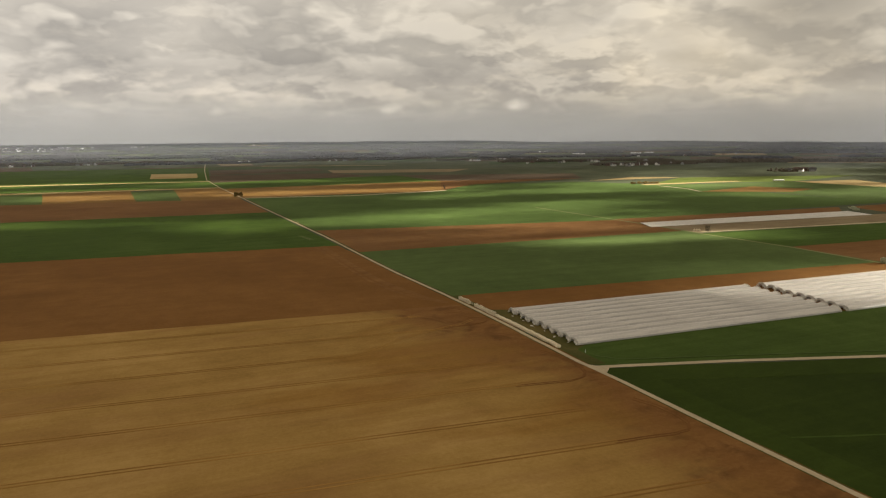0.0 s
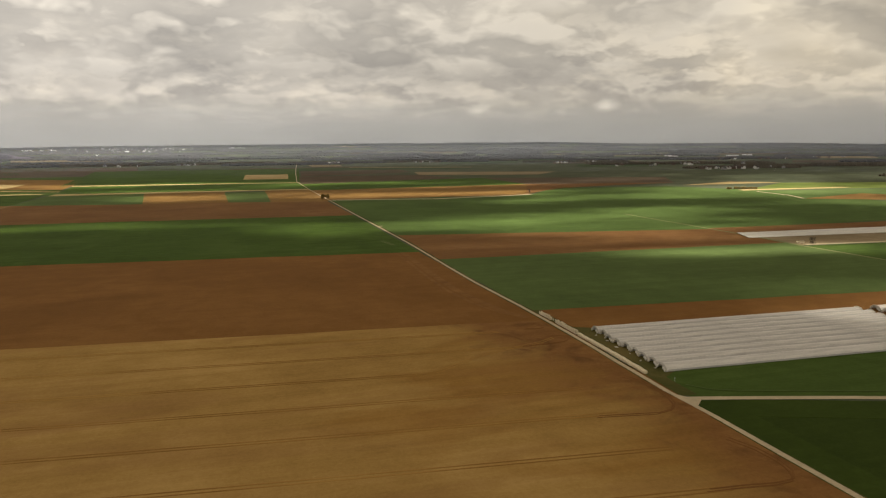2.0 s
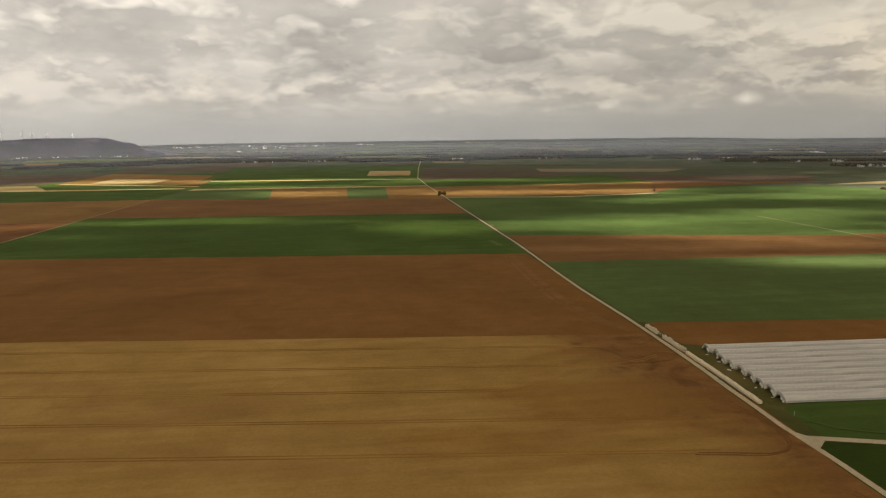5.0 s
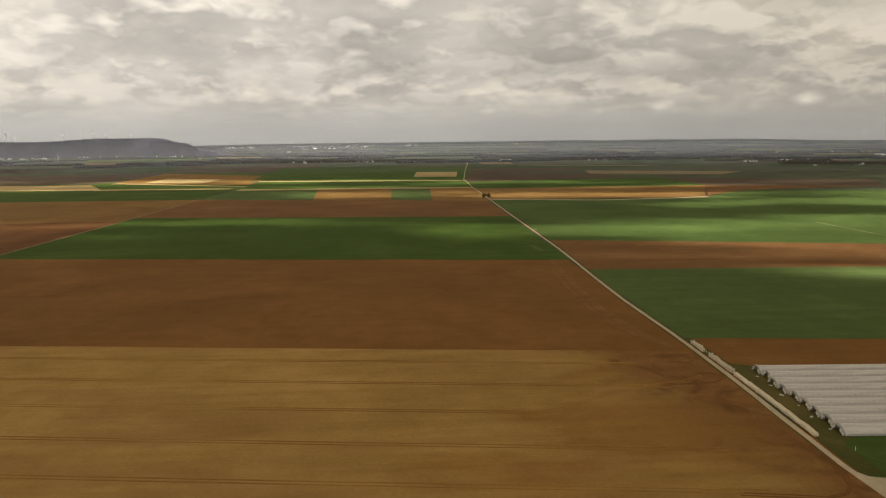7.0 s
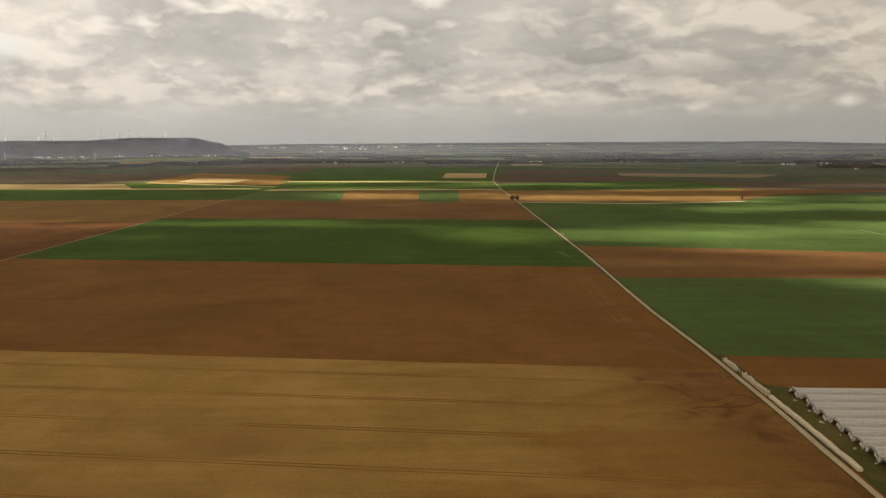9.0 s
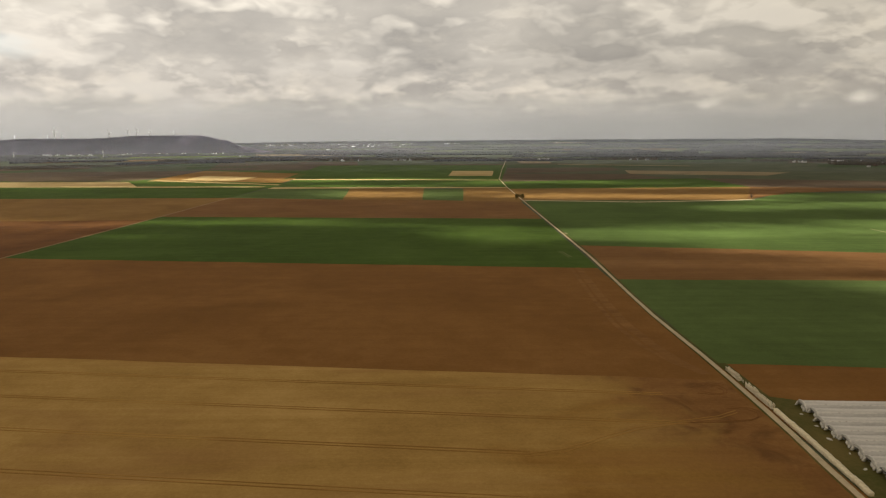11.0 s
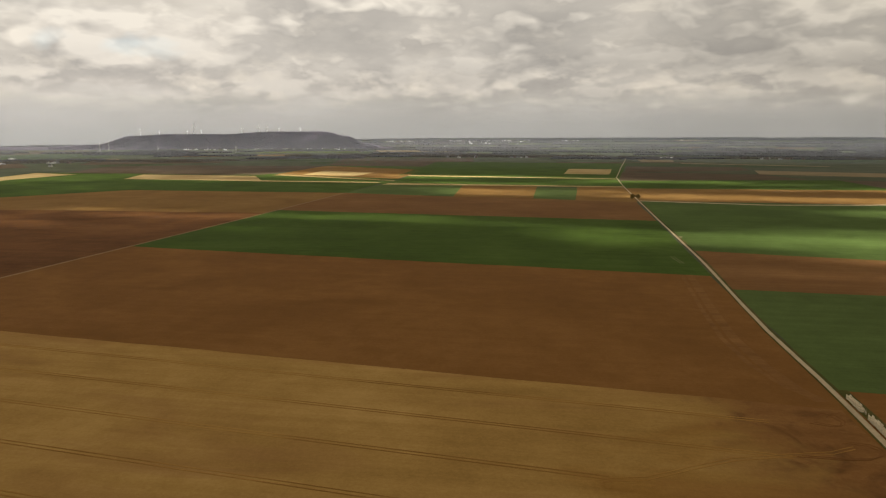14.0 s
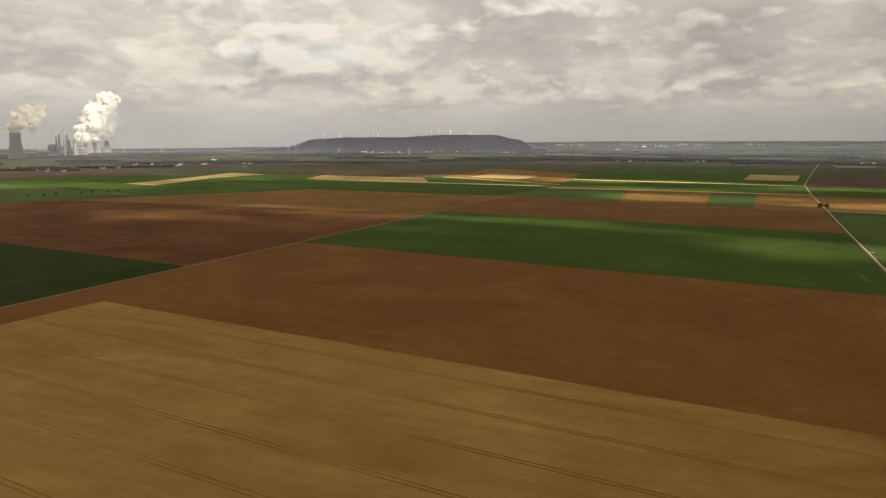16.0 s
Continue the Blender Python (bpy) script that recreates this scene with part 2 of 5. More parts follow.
FAR_GREEN = land("far_meadow", (0.044, 0.064, 0.026), (0.058, 0.083, 0.034), (0.080, 0.108, 0.046))


def tan_land():
    """Thin straw-coloured crop that gives way to bare soil along the road."""
    m, t, p, o = material("thin_straw_crop", 0.95)
    p.inputs["Specular IOR Level"].default_value = 0.05
    xyz = t.nodes.new("ShaderNodeSeparateXYZ")
    t.links.new(o, xyz.inputs[0])
    a = noise_at(t, o, 0.014, 3, 0.55, 0.7)
    b = noise_at(t, o, 0.10, 5, 0.62, 0.3)
    c = noise_at(t, o, 0.7, 5, 0.75)
    s = noise_at(t, stretched(t, o, (0.006, 0.14, 0.1), 6.4), 1.0, 5, 0.65)
    f = maths(t, "ADD", maths(t, "MULTIPLY", a, 0.40), maths(t, "MULTIPLY", b, 0.22))
    f = maths(t, "ADD", f, maths(t, "ADD", maths(t, "MULTIPLY", c, 0.26), maths(t, "MULTIPLY", s, 0.26)))
    crop = ramp(t, f, [(0.44, (0.228, 0.120, 0.028)), (0.57, (0.304, 0.164, 0.040)), (0.70, (0.372, 0.213, 0.058))])
    olive = ramp(t, f, [(0.44, (0.285, 0.166, 0.045)), (0.57, (0.378, 0.228, 0.067)), (0.70, (0.465, 0.292, 0.096))])
    wide = noise_at(t, stretched(t, o, (0.006, 0.016, 0.01), 6.4), 1.0, 4, 0.55, 0.5)
    west = maths(t, "ADD", maths(t, "MULTIPLY", xyz.outputs[0], -0.0032), maths(t, "MULTIPLY", wide, 1.6))
    crop = blend(t, ramp(t, west, [(0.85, (0, 0, 0)), (1.9, (1, 1, 1))]), crop, olive)
    ruddy = ramp(t, noise_at(t, stretched(t, o, (0.007, 0.03, 0.02), 6.4), 1.0, 5, 0.6, 0.9), [(0.48, (0, 0, 0)), (0.68, (1, 1, 1))])
    crop = blend(t, maths(t, "MULTIPLY", ruddy, 0.45), crop, (0.250, 0.120, 0.045))
    soil = ramp(t, f, [(0.44, (0.160, 0.074, 0.024)), (0.57, (0.220, 0.105, 0.032)), (0.70, (0.28, 0.146, 0.048))])
    edge = maths(t, "ADD", maths(t, "MULTIPLY", xyz.outputs[0], 0.016), maths(t, "MULTIPLY", a, 1.7))
    edge = maths(t, "ADD", edge, maths(t, "MULTIPLY", b, 0.8))
    edge = maths(t, "ADD", edge, maths(t, "MULTIPLY", maths(t, "MAXIMUM", maths(t, "ADD", xyz.outputs[1], 95.0), 0.0), 0.0026))
    bare = ramp(t, edge, [(0.42, (0, 0, 0)), (0.95, (1, 1, 1))])
    scuff = ramp(t, noise_at(t, o, 0.048, 5, 0.6, 1.2), [(0.50, (0, 0, 0)), (0.64, (1, 1, 1))])
    soil = blend(t, maths(t, "MULTIPLY", scuff, 0.75), soil, (0.125, 0.058, 0.020))
    t.links.new(blend(t, bare, crop, soil), p.inputs["Base Color"])
    bump(t, p, c, 0.4, 0.2)
    return m


TAN = tan_land()


def plain(name, col, rough=0.7, metal=0.0, grain=6.0, vary=0.25):
    m, t, p, o = material(name, rough, metal)
    n = noise_at(t, o, grain, 4, 0.6)
    w = noise_at(t, o, grain * 0.12, 3, 0.6)
    f = maths(t, "ADD", maths(t, "MULTIPLY", n, 0.5), maths(t, "MULTIPLY", w, 0.5))
    lo, hi = [tuple(min(1, c * k) for c in col) for k in (1 - vary, 1 + vary)]
    t.links.new(ramp(t, f, [(0.35, lo), (0.65, hi)]), p.inputs["Base Color"])
    bump(t, p, n, 0.15, 0.02)
    return m


ASPHALT = plain("worn_asphalt", (0.500, 0.405, 0.262), 0.85, grain=0.9, vary=0.16)
DIRT = plain("track_dirt", (0.270, 0.176, 0.086), 0.95, grain=0.5, vary=0.25)
RUT_DARK = land("damp_rut", (0.150, 0.067, 0.022), (0.192, 0.089, 0.028), (0.252, 0.120, 0.038), rows=0.0)
RUT = land("wheel_rut", (0.262, 0.134, 0.034), (0.345, 0.188, 0.049), (0.410, 0.234, 0.064), mottle=2.6)
STEEL = plain("galvanised_steel", (0.46, 0.45, 0.43), 0.5, 0.6)
TIMBER = plain("weathered_timber", (0.74, 0.65, 0.48), 0.85)
BARK = plain("bark", (0.085, 0.066, 0.047), 0.9)
TWIG = plain("bare_twigs", (0.10, 0.078, 0.055), 0.9)
LEAF_DARK = plain("dark_foliage", (0.235, 0.172, 0.059), 0.8)
LEAF_GREY = plain("grey_green_foliage", (0.476, 0.500, 0.333), 0.8)
# far leafless woods, cold grey with the haze mixed into their colour
WOOD_FAR = plain("hazed_bare_woodland", (0.070, 0.066, 0.072), 0.95, grain=0.02, vary=0.35)
WALL_WHITE = plain("white_render", (0.82, 0.81, 0.78), 0.8, grain=0.3, vary=0.08)
WALL_BRICK = plain("red_brick", (0.17, 0.12, 0.095), 0.85, grain=0.5)
WALL_GREY = plain("grey_cladding", (0.36, 0.35, 0.34), 0.7, grain=0.2, vary=0.12)
ROOF_RED = plain("clay_roof_tiles", (0.085, 0.058, 0.048), 0.85, grain=0.8)
ROOF_DARK = plain("slate_roof", (0.085, 0.08, 0.08), 0.7, grain=0.8)
GLASS_DARK = plain("dark_window_glass", (0.03, 0.035, 0.04), 0.2)
CONCRETE = plain("weathered_concrete", (0.272, 0.262, 0.245), 0.85, grain=0.06, vary=0.12)
CONCRETE_DARK = plain("sooty_concrete", (0.140, 0.136, 0.133), 0.85, grain=0.06, vary=0.15)
TURBINE = plain("white_turbine_paint", (0.80, 0.80, 0.79), 0.5, grain=0.2, vary=0.04)
HEDGE = plain("leafless_hedge", (0.105, 0.088, 0.062), 0.95, grain=0.05, vary=0.35)
# violet-grey instead of brown: distance haze put into the base colour
HILL = land("hazed_wooded_slope", (0.108, 0.091, 0.128), (0.138, 0.116, 0.160), (0.176, 0.148, 0.196), rows=0.0, mottle=1.2)


def film_material(name, col, sheer):
    """Polythene film: dusty, slightly shiny, lets some light through."""
    m, t, p, o = material(name, 0.36)
    p.inputs["Specular IOR Level"].default_value = 0.5
    n = noise_at(t, stretched(t, o, (0.05, 0.5, 0.5)), 1.0, 5, 0.6, 0.4)
    g = noise_at(t, o, 1.6, 4, 0.6)
    f = maths(t, "ADD", maths(t, "MULTIPLY", n, 0.7), maths(t, "MULTIPLY", g, 0.3))
    c = ramp(t, f, [(0.36, tuple(k * 0.78 for k in col)), (0.5, col), (0.64, tuple(min(1, k * 1.2) for k in col))])
    t.links.new(c, p.inputs["Base Color"])
    bump(t, p, g, 0.3, 0.05)
    tr = t.nodes.new("ShaderNodeBsdfTranslucent")
    t.links.new(c, tr.inputs[0])
    mix = t.nodes.new("ShaderNodeMixShader")
    mix.inputs[0].default_value = sheer
    t.links.new(p.outputs[0], mix.inputs[1])
    t.links.new(tr.outputs[0], mix.inputs[2])
    t.links.new(mix.outputs[0], t.nodes["Material Output"].inputs[0])
    return m


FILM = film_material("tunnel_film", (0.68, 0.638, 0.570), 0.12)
# two darker steps of the film, with the tunnels' side shade in the colour
FILM_SHADE = film_material("gutter_shade_film", (0.43, 0.405, 0.365), 0.1)
FILM_HALF_SHADE = film_material("half_shade_film", (0.55, 0.518, 0.468), 0.1)
FILM_WRAP = film_material("bale_film", (0.80, 0.69, 0.46), 0.05)
FLEECE = film_material("bed_film", (0.70, 0.66, 0.58), 0.1)
CLOUD = film_material("cloud", (0.115, 0.11, 0.105), 0.9)


def steam_material(name, col, dense, drift):
    """Steam that thins out with the wind towards one side and at its frayed edges."""
    m, t, p, o = material(name, 1.0)
    xyz = t.nodes.new("ShaderNodeSeparateXYZ")
    t.links.new(o, xyz.inputs[0])
    n = noise_at(t, o, 0.009, 2, 0.5, 0.4)
    away = maths(t, "MULTIPLY", maths(t, "SUBTRACT", xyz.outputs[0], maths(t, "MULTIPLY", xyz.outputs[2], 0.30)), -drift)
    f = maths(t, "ADD", maths(t, "ADD", away, dense), maths(t, "MULTIPLY", maths(t, "SUBTRACT", n, 0.5), 1.5))
    fac = ramp(t, f, [(0.05, (0, 0, 0)), (0.95, (1, 1, 1))])
    clear, body, veil = t.nodes.new("ShaderNodeBsdfTransparent"), t.nodes.new("ShaderNodeBsdfDiffuse"), t.nodes.new("ShaderNodeBsdfTranslucent")
    body.inputs[0].default_value = veil.inputs[0].default_value = (*col, 1)
    white, mix = t.nodes.new("ShaderNodeMixShader"), t.nodes.new("ShaderNodeMixShader")
    white.inputs[0].default_value = 0.5
    t.links.new(body.outputs[0], white.inputs[1])
    t.links.new(veil.outputs[0], white.inputs[2])
    t.links.new(fac, mix.inputs[0])
    t.links.new(clear.outputs[0], mix.inputs[1])
    t.links.new(white.outputs[0], mix.inputs[2])
    t.links.new(mix.outputs[0], t.nodes["Material Output"].inputs[0])
    return m


STEAM = steam_material("steam", (0.80, 0.775, 0.725), 1.1, 0.0060)
STEAM_SOFT = steam_material("drifting_steam", (0.90, 0.86, 0.79), 0.62, 0.004)

# ---- building helpers ----
CX, CY, EYE = -120.0, -305.0, 90.0    # middle of the flight and its height
NEAR, RIM = 2000.0, 4800.0            # level plain, and the rim of the land


# how high the far land stands against the sky, in degrees, by heading
SKYLINE = ((-90, -0.7), (-53, -0.7), (-43, -0.58), (-37, -0.38), (-25, -0.08), (-9, 0.12), (12, 0.15), (24, 0.13), (33, -0.08), (40, -0.1), (49, -0.26), (55, -0.4), (90, -0.4))


def skyline(heading):
    for (a0, e0), (a1, e1) in zip(SKYLINE, SKYLINE[1:]):
        if a0 <= heading <= a1:
            u = (heading - a0) / (a1 - a0)
            return math.tan(radians(e0 + (e1 - e0) * u * u * (3 - 2 * u)))
    return 0.0


def lay(x, y, z=0.0):
    """The plain is level near by and rises towards low hills at the rim, which brings the distance closer."""
    dx, dy = x - CX, y - CY
    d = math.hypot(dx, dy)
    if d <= NEAR:
        return Vector((x, y, z))
    s = min(1.0, max(0.0, (d - 6500) / 15500))
    z += s * s * (3 - 2 * s) * (EYE + d * skyline(math.degrees(math.atan2(dx, dy))))
    r = NEAR + (RIM - NEAR) * (1 - math.exp(-(d - NEAR) / (RIM - NEAR)))
    k = r / d
    return Vector((CX + dx * k, CY + dy * k, EYE - (EYE - z) * k))


def shrink(x, y):
    d = math.hypot(x - CX, y - CY)
    return 1.0 if d <= NEAR else (NEAR + (RIM - NEAR) * (1 - math.exp(-(d - NEAR) / (RIM - NEAR)))) / d


def ground_pose(x, y, turn=0.0, size=1.0):
    k = shrink(x, y) * size
    return Matrix.Translation(lay(x, y)) @ Matrix.Rotation(radians(turn), 4, "Z") @ Matrix.Scale(k, 4)


def put_copy(ob, m):
    """A copy of a thing at the pose m, whatever the size of the first."""
    s = ob.scale
    return copy_thing(ob, m @ Matrix.Diagonal((1 / s.x, 1 / s.y, 1 / s.z, 1)))


def mesh_from(name, verts, faces, mat, smooth=False):
    me = bpy.data.meshes.new(name)
    me.from_pydata([tuple(v) for v in verts], [], faces)
    me.update()
    if smooth:
        me.polygons.foreach_set("use_smooth", [True] * len(me.polygons))
    me.materials.append(mat)
    return me


def thing(name, label, category, group="", kind=""):
    return tagged(new(name), label, category, group, kind)


def part(name, bm, mat, parent, label="", smooth=False):
    """Links a bmesh as one mesh object under a thing or a part."""
    me = bpy.data.meshes.new(name)
    bm.to_mesh(me)
    bm.free()
    if smooth:
        me.polygons.foreach_set("use_smooth", [True] * len(me.polygons))
    me.materials.append(mat)
    ob = new(name, me)
    ob.parent = parent
    return tagged(ob, label)


def box(bm, x0, x1, y0, y1, z0, z1, m=None):
    v = [Vector((x, y, z)) for x in (x0, x1) for y in (y0, y1) for z in (z0, z1)]
    if m is not None:
        v = [m @ p for p in v]
    v = [bm.verts.new(p) for p in v]
    for f in ((0, 1, 3, 2), (4, 6, 7, 5), (0, 4, 5, 1), (2, 3, 7, 6), (0, 2, 6, 4), (1, 5, 7, 3)):
        bm.faces.new([v[i] for i in f])


def tube(bm, points, radii, sides=6):
    """A tube along points with a radius at each."""
    rings = []
    for i, p in enumerate(points):
        p = Vector(p)
        a = Vector(points[max(i - 1, 0)])
        b = Vector(points[min(i + 1, len(points) - 1)])
        d = (b - a).normalized()
        u = d.orthogonal().normalized()
        w = d.cross(u)
        rings.append([bm.verts.new(p + (u * math.cos(2 * math.pi * k / sides) + w * math.sin(2 * math.pi * k / sides)) * radii[i])
                      for k in range(sides)])
    for r, q in zip(rings, rings[1:]):
        for k in range(sides):
            bm.faces.new((r[k], r[(k + 1) % sides], q[(k + 1) % sides], q[k]))
    bm.faces.new(rings[0][::-1])
    bm.faces.new(rings[-1])


# ---- ground ----
def build_ground():
    radii = [0, 30, 80, 150, 250, 400, 600, 900, 1300, 1700, 2000, 2200, 2500, 2900, 3400, 4000, 4700, 5600,
             6800, 8500, 11000, 15000, 22000, 40000]
    seg = 120
    verts, faces = [lay(CX, CY)], []
    for r in radii[1:]:
        for k in range(seg):
            a = 2 * math.pi * k / seg
            verts.append(lay(CX + r * math.cos(a), CY + r * math.sin(a)))
    for k in range(seg):
        faces.append((0, 1 + k, 1 + (k + 1) % seg))
    for i in range(len(radii) - 2):
        for k in range(seg):
            a, b = 1 + i * seg + k, 1 + i * seg + (k + 1) % seg
            faces.append((a, a + seg, b + seg, b))
    return tagged(new("ground", mesh_from("ground", verts, faces, FAR_LAND, True)),
                  "wide level plain of dull winter farmland", "ground", kind="structure")


build_ground()


def rise(d):
    """How far one layer of the land lies over the next."""
    return 0.00005 * d + 0.00028 * max(0.0, d - 1900)


def field(name, label, mat, sw, se, ne, nw, layer=1, group=""):
    """A four-cornered field, draped over the plain, with slightly uneven edges."""
    ex = max(math.dist(sw, se), math.dist(nw, ne))
    ey = max(math.dist(sw, nw), math.dist(se, ne))
    nx, ny = max(2, min(40, int(ex / 20))), max(2, min(40, int(ey / 20)))
    verts, faces = [], []
    for j in range(ny + 1):
        for i in range(nx + 1):
            u, v = i / nx, j / ny
            x = (sw[0] * (1 - u) + se[0] * u) * (1 - v) + (nw[0] * (1 - u) + ne[0] * u) * v
            y = (sw[1] * (1 - u) + se[1] * u) * (1 - v) + (nw[1] * (1 - u) + ne[1] * u) * v
            wob = (1.3 * noise.noise((x * 0.02, y * 0.02, layer)) + 0.8 * noise.noise((x * 0.07, y * 0.07, layer))) * (1 if layer < 6 else 0.3)
            d = math.hypot(x - CX, y - CY)
            verts.append(lay(x + wob, y + wob, 0.03 * layer + rise(d) * layer))
    for j in range(ny):
        for i in range(nx):
            a = j * (nx + 1) + i
            faces.append((a, a + 1, a + nx + 2, a + nx + 1))
    return tagged(new(name, mesh_from(name, verts, faces, mat)), label, "field", group, "structure")


def strip(name, label, mat, points, widths, lift=0.1, category="road", crown=0.0):
    """A road, track or rut along points, with rounded-off edges."""
    pts = []
    for (a, b) in zip(points, points[1:]):
        n = max(1, int(math.dist(a, b) / 40))
        pts += [tuple(a[k] + (b[k] - a[k]) * i / n for k in (0, 1)) for i in range(n)]
    pts.append(points[-1])
    verts, faces = [], []
    for i, p in enumerate(pts):
        a, b = pts[max(i - 1, 0)], pts[min(i + 1, len(pts) - 1)]
        d = Vector((b[0] - a[0], b[1] - a[1])).normalized()
        q = Vector((d.y, -d.x))
        far = 4 * rise(math.hypot(p[0] - CX, p[1] - CY))
        w = (widths[0] + (widths[1] - widths[0]) * i / (len(pts) - 1)) * 0.5 + 0.12 * noise.noise((p[0] * 0.1, p[1] * 0.1, 3))
        for s, z in ((-1.0, -0.05), (-0.9, 0.0), (0.0, crown), (0.9, 0.0), (1.0, -0.05)):
            verts.append(lay(p[0] + q.x * w * s, p[1] + q.y * w * s, lift + far + z))
    for i in range(len(pts) - 1):
        for k in range(4):
            a = i * 5 + k
            faces.append((a, a + 1, a + 6, a + 5))
    return tagged(new(name, mesh_from(name, verts, faces, mat)), label, category, kind="structure")


def fields():
    F = field
    br, gr, st = "bare ploughed brown soil field", "field of short young green wheat", "field of pale straw stubble"
    # between the dirt track and the farm road
    F("straw_field", "thin straw-coloured crop with tramlines and bare headland", TAN, (-458, -900), (-5, -900), (-5.5, -13), (-438, 36), 3)
    F("ploughed_field", br, SOIL, (-474, -900), (-4, -900), (-3, 241), (-480, 301), 1)
    F("wheat_field", "dense green wheat field beside the farm road", WHEAT, (-480, 296), (-2, 236), (1, 578), (-480, 627), 2)
    F("ploughed_field", br, SOIL_RED, (-481, 620), (1, 570), (1, 835), (-486, 950), 1)
    F("stubble_field", "ochre stubble field", STUBBLE, (-88, 851), (3, 826), (9, 1165), (-82, 1170), 2)
    F("wheat_field", "small square green wheat plot", WHEAT_COOL, (-154, 872), (-88, 853), (-82, 1148), (-160, 1141), 3)
    F("stubble_field", "ochre stubble field", STUBBLE, (-285, 890), (-154, 872), (-160, 1168), (-312, 1175), 2)
    F("wheat_field", gr, WHEAT_COOL, (-486, 942), (-285, 890), (-312, 1180), (-484, 1190), 2)
    F("straw_strip", st, STRAW, (-482, 1180), (9, 1170), (9, 1196), (-481, 1232), 3)
    F("wheat_field", gr, WHEAT, (-482, 1228), (9, 1190), (19, 1470), (-505, 1540), 2)
    F("straw_strip", st, STRAW, (-505, 1535), (19, 1466), (20, 1486), (-516, 1585), 3)
    F("wheat_field", gr, WHEAT, (-540, 1575), (20, 1480), (125, 2600), (-640, 2700), 2)
    F("straw_field", "rectangular pale straw field", STRAW, (-111, 1712), (9, 1690), (34, 2016), (-97, 2046), 4)
    # beyond the dirt track
    F("wheat_field", "dark green wheat field beside a dirt track", WHEAT_DARK, (-1300, -40), (-472, -260), (-479, 149), (-1300, 250), 2)
    F("ploughed_field", br, SOIL_WEST, (-1250, 243), (-479, 149), (-479, 600), (-1110, 560), 1)
    F("stubble_field", "wide ochre stubble field", STUBBLE, (-1110, 558), (-479, 590), (-486, 942), (-906, 945), 2)
    F("wheat_field", gr, WHEAT, (-1119, 640), (-486, 943), (-495, 1232), (-1150, 1288), 1)
    F("straw_strip", st, STRAW, (-1144, 1286), (-781, 1258), (-898, 1478), (-1228, 1496), 3)
    F("straw_strip", st, STRAW, (-800, 1248), (-507, 1238), (-505, 1262), (-800, 1285), 3)
    F("straw_strip", st, STRAW, (-870, 1520), (-489, 1312), (-489, 1335), (-860, 1560), 4)
    F("stubble_field", "ochre stubble field", STUBBLE, (-880, 1560), (-500, 1400), (-540, 1900), (-950, 2190), 2)
    F("straw_field", st, STRAW, (-800, 1560), (-640, 1500), (-640, 1700), (-820, 1800), 3)
    F("ploughed_field", br, FAR_SOIL, (-1500, 1540), (-900, 1500), (-940, 2180), (-1750, 2150), 1)
    F("ploughed_field", br, FAR_SOIL, (-960, 2240), (-420, 2150), (-560, 3300), (-1250, 3350), 1)
    F("wheat_field", gr, WHEAT_COOL, (-1800, 560), (-1130, 460), (-1119, 706), (-1800, 850), 2)
    F("wheat_field", gr, WHEAT, (-1900, 850), (-1119, 706), (-1150, 1290), (-2000, 1300), 1)
    F("wheat_field", gr, WHEAT, (-1240, 1280), (-480, 1200), (-520, 1620), (-1240, 1560), 1)
    F("wheat_field", gr, WHEAT, (-1500, 1290), (-1140, 1280), (-1240, 1560), (-1600, 1560), 1)
    F("wheat_field", gr, WHEAT, (-960, 2170), (-520, 1880), (-560, 2300), (-960, 2300), 1)
    F("straw_strip", "curved strip of pale straw", STRAW, (-1396, 943), (-1286, 918), (-1390, 1210), (-1470, 1230), 3)
    F("straw_strip", "curved strip of pale straw", STRAW, (-1470, 1230), (-1390, 1210), (-1404, 1468), (-1579, 1530), 3)
    # between the farm road and the grass track
    F("bare_strip", "strip of bare brown soil round the tunnels", SOIL, (-2, -118), (318, -128), (318, -20), (-2, 12), 1)
    F("wheat_field", gr, WHEAT_COOL, (-1, 8), (313, -25), (318, 176), (1, 192), 2)
    F("ploughed_field", br, SOIL_RED, (1, 187), (318, 171), (325, 288), (3, 360), 1)
    F("wheat_field", "broad green wheat field", WHEAT_LUSH, (3, 353), (330, 283), (355, 830), (5, 845), 2)
    F("wheat_field", "broad green wheat field", WHEAT_LUSH, (330, 283), (770, 285), (800, 770), (355, 830), 2)
    F("wheat_field", "broad green wheat field", WHEAT_LUSH, (355, 828), (800, 768), (720, 945), (488, 998), 2)
    F("wheat_field", "green field between the tunnels and a side road", WHEAT_MID, (420, -281), (420, -123.8), (4, -105.0), (-2, -132), 2)
    F("wheat_headland", "strip of dark green wheat along the roads", WHEAT_EDGE, (-7, -900), (700, -900), (700, -376), (-4.6, -134.6), 2)
    F("wheat_field", "dark green wheat field beside the side road", WHEAT_DARK, (8, -900), (700, -900), (700, -394), (7.5, -156), 3)
    # beyond the grass track
    F("ploughed_field", br, SOIL_RED, (321, 245), (600, 226), (650, 268), (323, 292), 3)
    F("fallow_strip", "grey-brown fallow strip", FALLOW, (317, 158), (720, 112), (720, 180), (319, 213), 3)
    F("wheat_field", gr, WHEAT, (316, 55), (900, 20), (900, 90), (317, 155), 2)
    F("ploughed_field", br, SOIL_RED, (304, -60), (900, -90), (900, 22), (316, 55), 1)
    F("ploughed_field", br, SOIL_RED, (640, 200), (1000, 170), (1000, 262), (665, 268), 2)
    F("wheat_field", gr, WHEAT_COOL, (760, 265), (1150, 262), (1050, 484), (800, 500), 1)
